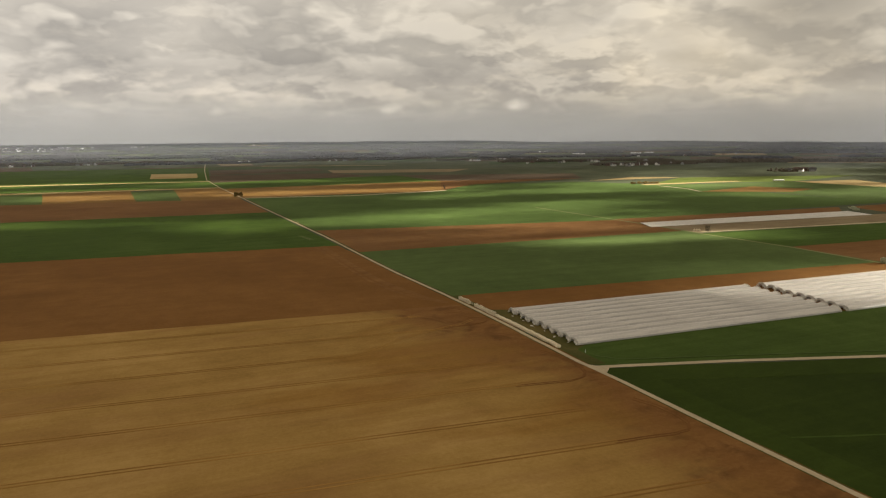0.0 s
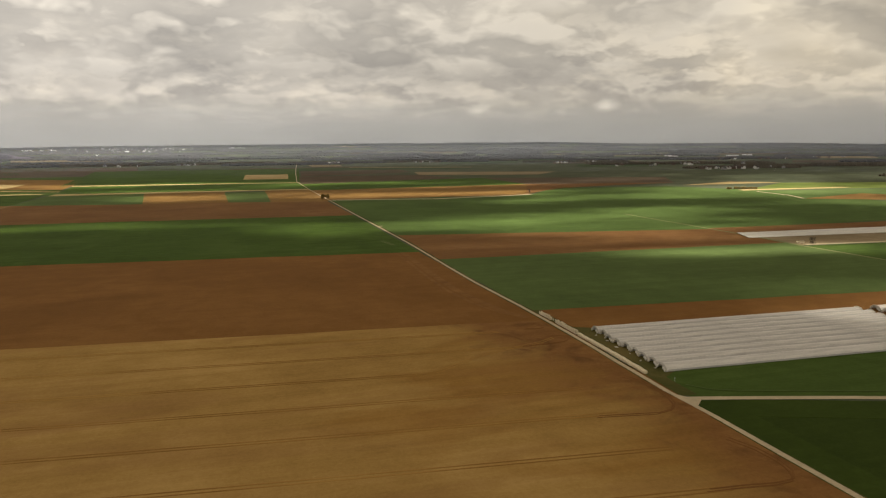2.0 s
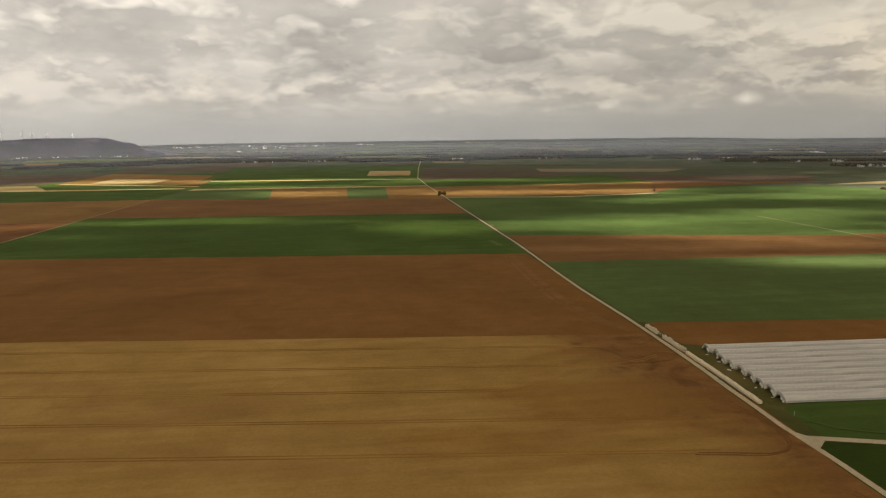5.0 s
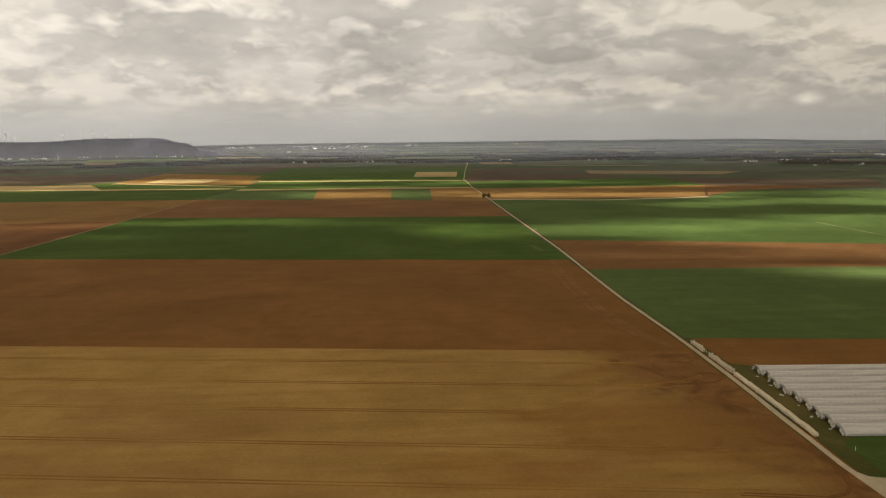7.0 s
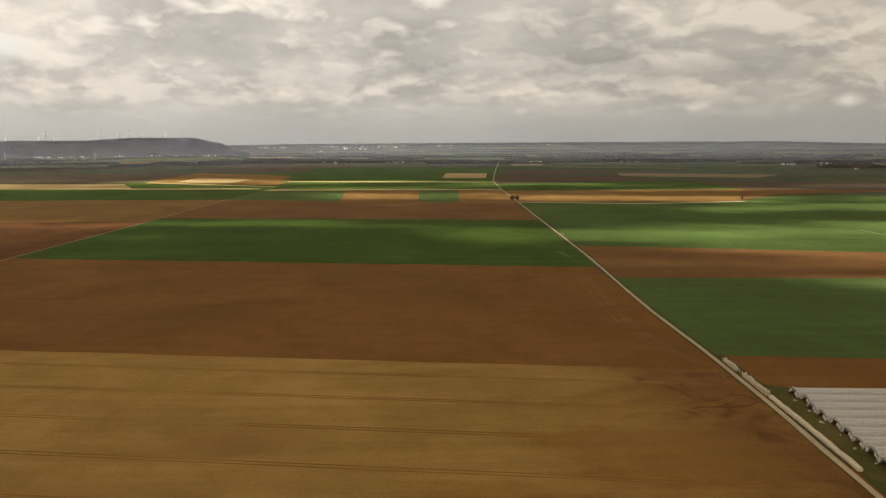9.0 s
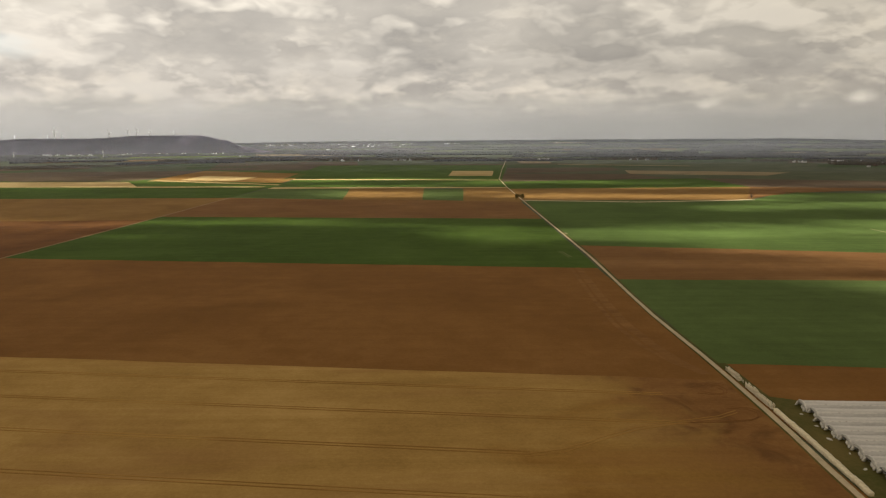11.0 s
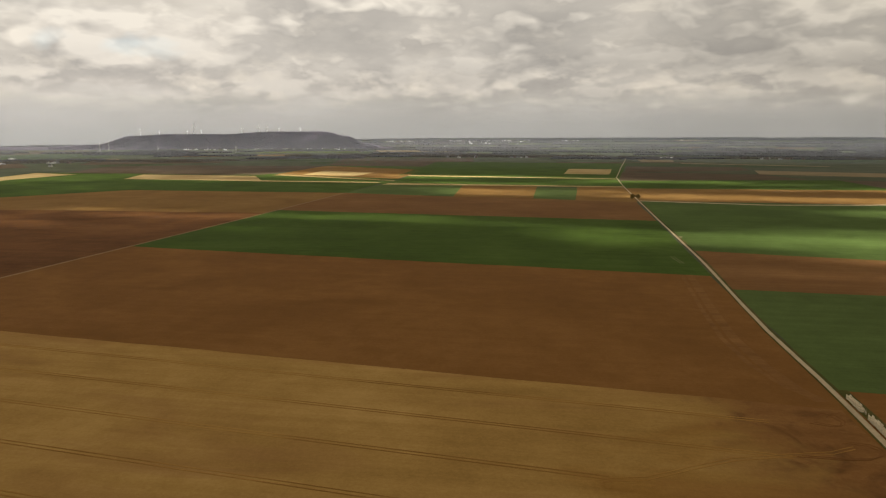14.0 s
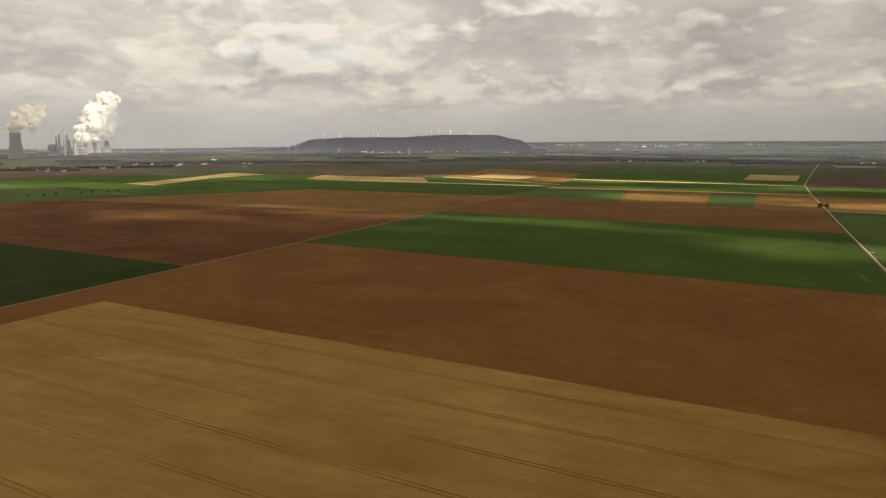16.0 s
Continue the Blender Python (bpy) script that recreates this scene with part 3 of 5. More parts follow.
    F("wheat_field", gr, WHEAT_COOL, (800, 500), (1150, 480), (1070, 690), (770, 770), 1)
    F("stubble_field", "ochre stubble field", STUBBLE, (713, 573), (824, 488), (911, 517), (886, 627), 3)
    F("straw_strip", st, STRAW, (766, 965), (1008, 950), (1000, 985), (942, 1037), 3)
    F("straw_strip", st, STRAW, (759, 768), (996, 755), (1000, 780), (770, 795), 3)
    F("straw_strip", st, STRAW, (1049, 484), (1155, 555), (1220, 670), (1070, 690), 3)
    F("rape_field", "yellow-green field of budding rape", RAPE, (800, 800), (1070, 700), (1400, 800), (1008, 950), 2)
    F("stubble_field", "ochre stubble field", STUBBLE, (4, 852), (355, 838), (493, 1157), (8, 1140), 2)
    F("ploughed_field", br, SOIL_RED, (355, 838), (488, 1000), (813, 1061), (493, 1157), 2)
    F("wheat_field", gr, WHEAT, (8, 1140), (493, 1157), (508, 1502), (17, 1405), 2)
    F("ploughed_field", br, FAR_SOIL, (493, 1157), (813, 1061), (950, 1300), (508, 1500), 2)
    F("ploughed_field", br, FAR_SOIL, (17, 1405), (450, 1505), (404, 1765), (42, 1835), 2)
    F("straw_field", st, FALLOW, (404, 1765), (731, 1620), (875, 1801), (451, 2012), 2)
    F("ploughed_field", br, FAR_SOIL, (60, 1850), (440, 2010), (470, 2300), (100, 2300), 2)
    F("wheat_field", gr, FAR_GREEN, (100, 2300), (760, 2250), (700, 2560), (120, 2700), 2)
    F("straw_strip", st, FALLOW, (331, 2600), (767, 2340), (790, 2400), (335, 2680), 3)
    F("straw_field", st, FALLOW, (200, 2830), (330, 2800), (360, 3060), (215, 3140), 3)


fields()


def far_patchwork():
    """Far fields, each a long narrow parcel, out to the rim."""
    rng = random.Random(5)
    pt = lambda deg, d: (CX + d * math.sin(radians(deg)), CY + d * math.cos(radians(deg)))
    mats = [FAR_GREEN, FAR_GREEN, FAR_SOIL, FAR_SOIL, FALLOW, FAR_GREEN, FAR_LAND]
    for ring, (d0, d1) in enumerate(((2750, 3200), (3250, 3900), (4000, 5000), (5200, 7000), (7500, 11000), (11500, 15500), (16000, 21000))):
        a = -82.0
        while a < 60:
            w = rng.uniform(4, 11)
            if rng.random() < 0.62:
                m = rng.choice(mats)
                lo, hi = d0 + rng.uniform(0, 0.3) * (d1 - d0), d1 - rng.uniform(0, 0.3) * (d1 - d0)
                field("far_field", "distant narrow parcel of farmland", m, pt(a, lo), pt(a + w, lo * 1.02),
                           pt(a + w * 0.97, hi * 1.02), pt(a, hi), 1, "far fields")
            a += w + rng.uniform(0, 3)
    for k, (a0, a1, lo, hi, m) in enumerate(((-62, -45, 2150, 2900, FAR_SOIL), (-50, -39, 2700, 3300, FAR_SOIL), (-60, -47, 3050, 3800, FAR_LAND), (-45, -33, 3500, 3900, FALLOW),
                                             (-36, -26, 3000, 3500, FAR_SOIL), (-30, -20, 4200, 4700, STUBBLE), (-24, -15, 5200, 6200, RAPE), (-40, -31, 4600, 5400, FAR_GREEN), (-14, -8, 2900, 3300, FAR_SOIL))):
        field("far_field", "distant wide parcel of farmland", m, pt(a0, lo), pt(a1, lo * 1.03), pt(a1 - 0.6, hi), pt(a0 + 0.8, hi * 0.98), 2, "far fields")


far_patchwork()

strip("road", "narrow pale worn asphalt farm road", ASPHALT,
      [(-8, -900), (-6.9, -240), (-6.3, -180), (-5.8, -150), (-6.4, -124), (-5.6, -105), (-5.1, -88), (-4.0, -67), (-3.3, -44), (-2.7, -10), (-2.5, 20), (-2.9, 50), (-3.3, 92), (-2.1, 150), (-1.0, 185), (0.7, 240), (2.2, 300), (3.1, 420), (4.2, 620), (6.6, 866), (9, 1200), (17, 1530)], (2.0, 2.2), 0.2, crown=0.04)
for off, label in ((-1.25, "thin dark grass edge along the farm road"), (1.3, "thin dark grass edge along the farm road")):
    strip("grass_verge", label, GRASS, [(-6.9 + off, -240), (-6.3 + off, -180), (-5.8 + off, -150)], (0.55, 0.55), 0.12, "verge")
strip("grass_verge", "thin dark grass edge along the farm road", GRASS,
      [(-7.0, -130), (-7.1, -105), (-6.5, -88), (-5.4, -67), (-4.7, -44), (-4.1, -10), (-3.9, 20), (-4.3, 50), (-4.7, 92), (-3.5, 150), (-2.4, 185), (-0.7, 240), (0.8, 300)], (0.7, 0.7), 0.1, "verge")
strip("road", "far straight stretch of the farm road", ASPHALT, [(17, 1530), (24, 1610), (74, 2190), (190, 3430)], (2.2, 2.8), 0.2)
strip("side_road", "pale gravel side road between two fields", ASPHALT, [(-5, -133), (8, -137), (49, -150), (106, -171), (420, -283)], (3.0, 3.2), 0.15)
field("gravel_apron", "pale worn gravel where the side road joins", ASPHALT, (-6.6, -141), (-5.2, -141), (-0.5, -136.4), (-6.4, -127), 6)
strip("grass_verge", "brownish grass verge between the road and the tunnels", GRASS, [(-1.5, -131), (1.4, -60), (1.2, 8)], (6.5, 4.0), 0.1, "verge")
strip("grass_verge", "narrow grass verge along the farm road", GRASS, [(-0.6, 8), (-1.6, 92), (-0.4, 150), (4.6, 290), (6.4, 620), (8.8, 850)], (1.6, 2), 0.12, "verge")
strip("dirt_track", "brown dirt track between fields", DIRT, [(-470, -400), (-478, 100), (-479, 560), (-486, 945)], (2.2, 3.2), 0.14)
strip("grass_track", "pale grassy field track", TRACK_GRASS, [(304, -60), (316, 55), (316, 150), (322, 245), (326, 460)], (4, 3), 0.16)
strip("field_path", "pale gravel field path", ASPHALT, [(6, 852), (180, 808), (300, 825), (365, 842)], (11, 13), 0.2)
strip("field_path", "pale gravel field path", ASPHALT, [(323, 159), (545, 132), (900, 92)], (6, 9), 0.2)
strip("field_path", "pale gravel field path", ASPHALT, [(713, 573), (745, 640), (762, 735)], (5, 6), 0.2)


def tramlines():
    """Pairs of wheel ruts along the straw field, with turns at the headland."""
    top = lambda x: -10 - 0.1122 * (x + 28)
    for off in (19, 46.5, 75, 103, 129, 158, 184, 212):
        for w in (-0.95, 0.95):
            end = -34 if off not in (75,) else -88
            strip("tramline", "wheel rut in the straw crop", RUT,
                  [(-440, top(-440) - off + w), (-300, top(-300) - off + w + 0.5), (-160, top(-160) - off + w), (end, top(end) - off + w)],
                  (0.62, 0.62), 0.16, "wheel rut")
    for w in (-0.95, 0.95):
        strip("tramline", "curved wheel rut in the straw crop", RUT,
              [(-90, -80 + w), (-78, -77 + w), (-66, -69 + w), (-52, -60.5 + w), (-36, -55 + w), (-22, -51 + w), (-14, -46 + w)], (0.42, 0.42), 0.16, "wheel rut")
        for ring in (((-42, -139), (-30, -141), (-22, -142.5), (-15.5, -141), (-11.5, -136.5), (-9.3, -130), (-8.6, -122), (-9.5, -113), (-12.5, -105)),
                     ((-40, -192.7), (-30, -193.6), (-21, -195), (-15, -194.5), (-11.8, -190.5), (-10.3, -184), (-10.8, -175), (-13.6, -166.5)),
                     ((-32, -54.6), (-20, -54.8), (-12, -53.6), (-7.8, -50.5), (-6.4, -46.5), (-8.8, -43.2), (-15, -42)),
                     ((-20, -27), (-14, -29), (-11, -28), (-9.5, -24.5), (-11, -20), (-15, -18))):
            strip("tramline", "dark curved turning rut on the headland", RUT_DARK, [(x + w * 0.8, y + w * 0.6) for x, y in ring], (0.6, 0.5), 0.17, "wheel rut")


tramlines()
for off, w in ((0, 5.0), (5.5, 2.5)):
    strip("worn_headland", "faint pale wheel-worn band in bare soil", SOIL_WORN,
          [(-16.8 - off, 238), (-17.6 - off, 215), (-21.5 - off, 128), (-22.5 - off, 75), (-19.5 - off, 35), (-15 - off * 0.6, 8), (-10, -6)], (w, w), 0.05, "wheel rut")
field("grass_patch", "trampled grass in front of the tunnel ends", GRASS, (0.5, -112), (10, -106), (14.5, -36), (2.0, -30), 3)
field("gravel_spur", "short gravel spur beside the farm road", ASPHALT, (2, 434), (8, 434.5), (8, 439), (2, 439), 5)
for off in (0, 2.4):
    strip("worn_track", "faint pale wheel track in green wheat", TRACK_GRASS, [(-13 - off, 285), (-15 - off, 300), (-16.5 - off, 318)], (0.8, 0.5), 0.2, "wheel rut")
    strip("worn_track", "faint pale wheel track in dark wheat", WHEAT_MID, [(7 + off, -211.2 - off * 0.5), (20, -216 - off * 0.3), (34, -221.2 - off * 0.2), (60, -231)], (0.4, 0.3), 0.14, "wheel rut")
strip("worn_track", "faint pale wheel track in dark wheat", WHEAT_EDGE, [(7.7, -155), (43, -168.5), (90, -186)], (0.5, 0.3), 0.14, "wheel rut")
strip("grass_edge", "pale grass edge along the side road", WHEAT_COOL, [(4, -121), (9, -128), (18, -132.5), (49, -143), (106, -164), (420, -276)], (0.8, 0.8), 0.25, "verge")

# ---- unseen cloud sheet that shades the plain ----
# openings placed to make the sun patches: x, y, reach each way, share
SUN_GAPS = ((195, 425, 170, 62, 0.70), (520, 705, 190, 75, 0.62), (220, 915, 260, 50, 0.62), (-235, 1000, 130, 80, 0.5), (-380, 1520, 230, 55, 0.85),
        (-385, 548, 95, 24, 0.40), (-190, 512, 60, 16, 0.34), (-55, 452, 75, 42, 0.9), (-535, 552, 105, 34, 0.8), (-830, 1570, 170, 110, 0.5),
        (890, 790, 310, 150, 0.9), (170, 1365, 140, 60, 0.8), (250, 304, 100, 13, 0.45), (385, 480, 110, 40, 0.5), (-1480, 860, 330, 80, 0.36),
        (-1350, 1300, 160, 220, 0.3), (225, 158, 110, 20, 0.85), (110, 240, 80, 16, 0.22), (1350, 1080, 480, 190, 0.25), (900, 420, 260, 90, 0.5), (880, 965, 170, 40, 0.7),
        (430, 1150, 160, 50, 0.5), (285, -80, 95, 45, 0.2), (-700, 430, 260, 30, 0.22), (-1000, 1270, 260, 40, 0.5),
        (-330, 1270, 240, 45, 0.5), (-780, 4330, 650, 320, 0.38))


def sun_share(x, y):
    """The share of sunlight that the unseen cloud sheet lets through to a point of the plain."""
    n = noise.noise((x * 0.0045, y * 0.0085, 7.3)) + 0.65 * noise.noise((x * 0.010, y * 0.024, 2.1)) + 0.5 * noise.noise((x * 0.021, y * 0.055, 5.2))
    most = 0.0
    for gx, gy, rx, ry, s in SUN_GAPS:
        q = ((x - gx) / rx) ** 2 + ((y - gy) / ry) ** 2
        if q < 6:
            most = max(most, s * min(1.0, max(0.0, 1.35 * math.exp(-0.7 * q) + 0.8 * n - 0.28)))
    # an opening placed far to the west, to let sun onto the steam and towers
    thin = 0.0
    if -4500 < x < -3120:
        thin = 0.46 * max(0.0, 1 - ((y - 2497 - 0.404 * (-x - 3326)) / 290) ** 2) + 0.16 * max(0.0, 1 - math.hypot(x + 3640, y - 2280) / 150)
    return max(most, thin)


# sheet added out of view, to cast cloud shade on the plain
def build_shade_clouds():
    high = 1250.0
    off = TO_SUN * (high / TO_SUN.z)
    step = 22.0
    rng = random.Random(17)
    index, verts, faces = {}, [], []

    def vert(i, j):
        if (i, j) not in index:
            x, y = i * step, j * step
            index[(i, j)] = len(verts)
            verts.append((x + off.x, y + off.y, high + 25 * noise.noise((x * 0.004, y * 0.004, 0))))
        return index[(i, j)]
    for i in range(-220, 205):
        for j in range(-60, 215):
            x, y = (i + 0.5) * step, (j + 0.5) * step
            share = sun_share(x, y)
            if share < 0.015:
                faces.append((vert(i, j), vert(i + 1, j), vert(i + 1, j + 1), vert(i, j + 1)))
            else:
                # torn into small random scraps, to pass part of the sunlight
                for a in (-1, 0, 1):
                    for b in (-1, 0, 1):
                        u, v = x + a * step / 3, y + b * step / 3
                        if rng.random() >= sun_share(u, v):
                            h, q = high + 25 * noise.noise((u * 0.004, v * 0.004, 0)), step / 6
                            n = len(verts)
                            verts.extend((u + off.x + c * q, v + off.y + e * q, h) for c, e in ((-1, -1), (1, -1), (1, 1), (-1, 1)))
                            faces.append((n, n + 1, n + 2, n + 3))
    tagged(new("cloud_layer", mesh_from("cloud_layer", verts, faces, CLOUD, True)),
           "unseen cloud sheet added to shade the plain, with gaps for the sun", "cloud", kind="structure")


build_shade_clouds()


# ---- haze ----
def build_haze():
    """See-through ring sheets, added as haze over the far land, that fade upwards."""
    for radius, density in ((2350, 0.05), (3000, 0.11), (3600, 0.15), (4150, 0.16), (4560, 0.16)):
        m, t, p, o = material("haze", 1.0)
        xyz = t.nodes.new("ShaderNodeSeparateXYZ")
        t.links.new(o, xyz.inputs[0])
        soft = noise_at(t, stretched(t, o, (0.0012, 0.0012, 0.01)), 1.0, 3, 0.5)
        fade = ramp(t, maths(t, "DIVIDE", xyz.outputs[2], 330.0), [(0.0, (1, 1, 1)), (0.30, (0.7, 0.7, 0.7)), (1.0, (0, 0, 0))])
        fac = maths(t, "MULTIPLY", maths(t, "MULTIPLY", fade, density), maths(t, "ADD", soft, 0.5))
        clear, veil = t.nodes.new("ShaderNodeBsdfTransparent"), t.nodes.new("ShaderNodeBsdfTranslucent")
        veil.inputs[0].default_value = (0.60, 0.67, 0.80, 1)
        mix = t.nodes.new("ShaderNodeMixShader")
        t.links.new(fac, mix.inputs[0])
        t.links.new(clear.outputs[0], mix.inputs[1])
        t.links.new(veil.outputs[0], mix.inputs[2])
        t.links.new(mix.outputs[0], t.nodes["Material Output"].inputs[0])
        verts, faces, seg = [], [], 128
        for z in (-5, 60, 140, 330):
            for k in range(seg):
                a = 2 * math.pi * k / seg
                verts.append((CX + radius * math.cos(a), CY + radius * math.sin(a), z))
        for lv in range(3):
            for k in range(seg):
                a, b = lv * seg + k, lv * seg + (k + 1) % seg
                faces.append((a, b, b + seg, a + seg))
        tagged(new("haze", mesh_from("haze", verts, faces, m, True)), "see-through sheet added as haze over the distant land", "haze", kind="structure")


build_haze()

# ---- polytunnels ----
PITCH, SPAN, RISE, SLANT = 7.42, 7.15, 2.6, -2.95


def arc(s, width=SPAN, high=RISE):
    """A point of the tunnel's cross-section, s from 0 to 1."""
    a = math.pi * s
    return -math.cos(a) * width / 2, high * math.sin(a) ** 0.95


def build_tunnel(length, skirt=False):
    tun = thing("polytunnel", "walk-in tunnel of dusty white film over steel hoops", "polytunnel", "polytunnels")
    hoops = int(length / 2.1)
    bm, prev = bmesh.new(), None
    for i in range(hoops * 2 + 1):
        sag = 0.0 if i % 2 == 0 else 0.07
        row = []
        for k in range(15):
            low = 0.27 + (0.0 if i % 2 == 0 else 0.03) + 0.06 * noise.noise((i * 0.08, k // 7, 5))
            start = 0.10 if skirt else low
            y, z = arc(start + (1 - start - low) * k / 14, SPAN - sag, RISE - sag)
            row.append(bm.verts.new((length * i / (hoops * 2), y, z + 0.03 * noise.noise((i * 0.3, k * 0.5, 1)))))
        if prev:
            for k in range(14):
                bm.faces.new((prev[k], row[k], row[k + 1], prev[k + 1]))
        prev = row
    part("cover", bm, FILM, tun, "dusty white polythene film", True)
    # side bands, greyer towards the gutter: shade between tunnels put into colour
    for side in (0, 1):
        for name, mat, s0, s1, label in (("shade_skirt", FILM_SHADE, 0.015, 0.15, "dusty side film with gutter shade in its grey"), ("half_shade_side", FILM_HALF_SHADE, 0.14, 0.31, "dusty side film with half shade in its tone")):
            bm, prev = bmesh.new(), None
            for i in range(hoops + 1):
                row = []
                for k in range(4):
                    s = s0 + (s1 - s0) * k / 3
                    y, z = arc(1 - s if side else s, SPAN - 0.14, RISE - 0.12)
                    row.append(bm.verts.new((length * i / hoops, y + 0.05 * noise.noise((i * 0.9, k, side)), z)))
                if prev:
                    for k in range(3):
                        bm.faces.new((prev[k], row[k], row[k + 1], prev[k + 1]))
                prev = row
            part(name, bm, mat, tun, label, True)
    for x in (-0.05, length + 0.05):
        bm = bmesh.new()
        tube(bm, [(x, *arc(k / 12, SPAN + 0.05, RISE + 0.05)) for k in range(13)], [0.06] * 13, 5)
        part("hoop", bm, STEEL, tun, "galvanised steel hoop")
        bm = bmesh.new()
        inner = 0.25 if x < 1 else x - 0.3
        tube(bm, [(inner + 0.12 * math.sin(k * 1.9), *arc(0.03 + 0.94 * k / 14, SPAN + 0.12, RISE + 0.06)) for k in range(15)],
             [0.22 + 0.12 * math.sin(k * 2.3) ** 2 for k in range(15)], 6)
        part("end_roll", bm, FLEECE, tun, "rolled white film edge")
        for y in (-SPAN / 2, SPAN / 2):
            bm = bmesh.new()
            tube(bm, [(x, y, -0.1), (x, y, 0.7)], [0.07, 0.07], 5)
            part("leg", bm, STEEL, tun)
        bm = bmesh.new()
        tube(bm, [(x, -2.7, 1.25), (x, 0, 1.3), (x, 2.7, 1.25)], [0.05] * 3, 5)
        part("crossbar", bm, STEEL, tun)
    # film hanging half way down over the open end
    bm, prev = bmesh.new(), None
    for k in range(15):
        s = 0.1 + 0.8 * k / 14
        y, z = arc(s, SPAN - 0.1, RISE - 0.05)
        foot = min(z - 0.1, (0.2 if k < 7 else 1.5) + 0.35 * abs(math.sin(k * 1.7)))
        row = [bm.verts.new((0.18 + 0.12 * math.sin(k * 2.6 + q), y, z + (foot - z) * q / 3)) for q in range(4)]
        if prev:
            for q in range(3):
                bm.faces.new((prev[q], row[q], row[q + 1], prev[q + 1]))
        prev = row
    part("end_curtain", bm, FILM, tun, "creased white film curtain", True)
    # film gathered up at the open end
    for side, high in ((-1, 1.3), (1, 2.1)):
        bm = bmesh.new()
        pts = [(-0.3 - 0.25 * math.sin(k * 1.3), side * (1.5 + 0.28 * k), max(0.3, min(1.7, high + 0.3) - 0.26 * k)) for k in range(7)]
        tube(bm, pts, [0.16, 0.30, 0.42, 0.38, 0.46, 0.34, 0.2], 7)
        part("end_flap", bm, FLEECE, tun, "gathered white end film")
    return tun


def tunnels():
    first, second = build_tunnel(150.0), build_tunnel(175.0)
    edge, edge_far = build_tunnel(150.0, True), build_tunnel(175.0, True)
    rng = random.Random(3)
    ang = radians(SLANT)
    for i in range(9):
        y = -102.3 + PITCH * i
        x = 6.6 + 0.40 * i + rng.uniform(-0.8, 0.8)
        for k, (proto, dx) in enumerate(((edge if i == 0 else first, 0.0), (edge_far if i == 0 else second, 154.5 + 0.8 * i))):
            m = pose(x + dx * math.cos(ang), y + dx * math.sin(ang), 0.08, 0, 0, SLANT)
            if i < 2:
                proto.matrix_basis = m
            else:
                put_copy(proto, m)


tunnels()


def loose_film(x, y, turn, size):
    """A crumpled heap of film left at a tunnel's mouth."""
    ob = bmesh.new()
    bmesh.ops.create_icosphere(ob, subdivisions=3, radius=1)
    for v in ob.verts:
        n = noise.noise(v.co * 2.3 + Vector((x, y, 0))) * 0.4
        v.co = Vector((v.co.x * 1.5, v.co.y * 0.8, max(-0.05, v.co.z) * 0.55)) * (1 + n)
    me = bpy.data.meshes.new("plastic_sheet")
    ob.to_mesh(me)
    ob.free()
    me.materials.append(FILM)
    o = tagged(new("plastic_sheet", me), "crumpled heap of white tunnel film on the verge", "plastic film", "film heaps")
    o.matrix_basis = pose(x, y, 0.12, 0, 0, turn) @ Matrix.Scale(size * 0.6, 4)


for i, (dx, s) in enumerate(((-1.6, 0.7), (-2.4, 0.9), (-1.5, 0.6), (-2.6, 1.1), (-1.8, 0.8), (-2.2, 0.7))):
    loose_film(6.6 + dx + 0.5 * i, -100 + 10.3 * i, 35 * i, s)

# ---- row of stores along the road ----
def build_bale():
    """A lumpy film-wrapped bale; a row of them makes one long pale sausage."""
    b = thing("wrapped_bale", "bale wrapped in cream-white film beside the road", "bale", "row of wrapped bales")
    bm = bmesh.new()
    bmesh.ops.create_cube(bm, size=1)
    bmesh.ops.subdivide_edges(bm, edges=bm.edges[:], cuts=4, use_grid_fill=True)
    for v in bm.verts:
        x, y, z = v.co
        r = 1 - 0.13 * (abs(2 * x) ** 3 * abs(2 * z) ** 3) - 0.06 * abs(2 * y) ** 4
        v.co = Vector((x * 2.3 * r, y * 2.42, (z + 0.5) * 1.65 * (r if z > 0 else 1))) * (1 + 0.06 * noise.noise(v.co * 3))
    part("wrap", bm, FILM_WRAP, b, "", True)
    bm = bmesh.new()
    for y in (-0.5, 0.55):
        tube(bm, [(-1.17, y, 0.05), (-1.12, y, 1.40), (-0.65, y, 1.67), (0.65, y, 1.67), (1.12, y, 1.40), (1.17, y, 0.05)], [0.03] * 6, 4)
    part("strap", bm, TIMBER, b)
    return b


def build_crate():
    c = thing("pallet_crate", "pale timber pallet crate standing on bare soil", "crate", "row of crates")
    for z in (0.0, 0.95):
        bm = bmesh.new()
        for y in (-0.9, -0.45, 0, 0.45, 0.9):
            box(bm, -0.55, 0.55, y - 0.14, y + 0.14, z + 0.10, z + 0.16)
        part("deck", bm, TIMBER, c)
    for x in (-0.53, 0.53):
        for y in (-1.0, -0.33, 0.33, 1.0):
            bm = bmesh.new()
            box(bm, x - 0.05, x + 0.05, y - 0.06, y + 0.06, 0, 1.5)
            part("post", bm, TIMBER, c)
        for z in (0.35, 0.75, 1.25, 1.45):
            bm = bmesh.new()
            box(bm, x - 0.08, x + 0.08, -1.08, 1.08, z - 0.07, z + 0.07)
            part("slat", bm, TIMBER, c)
    return c


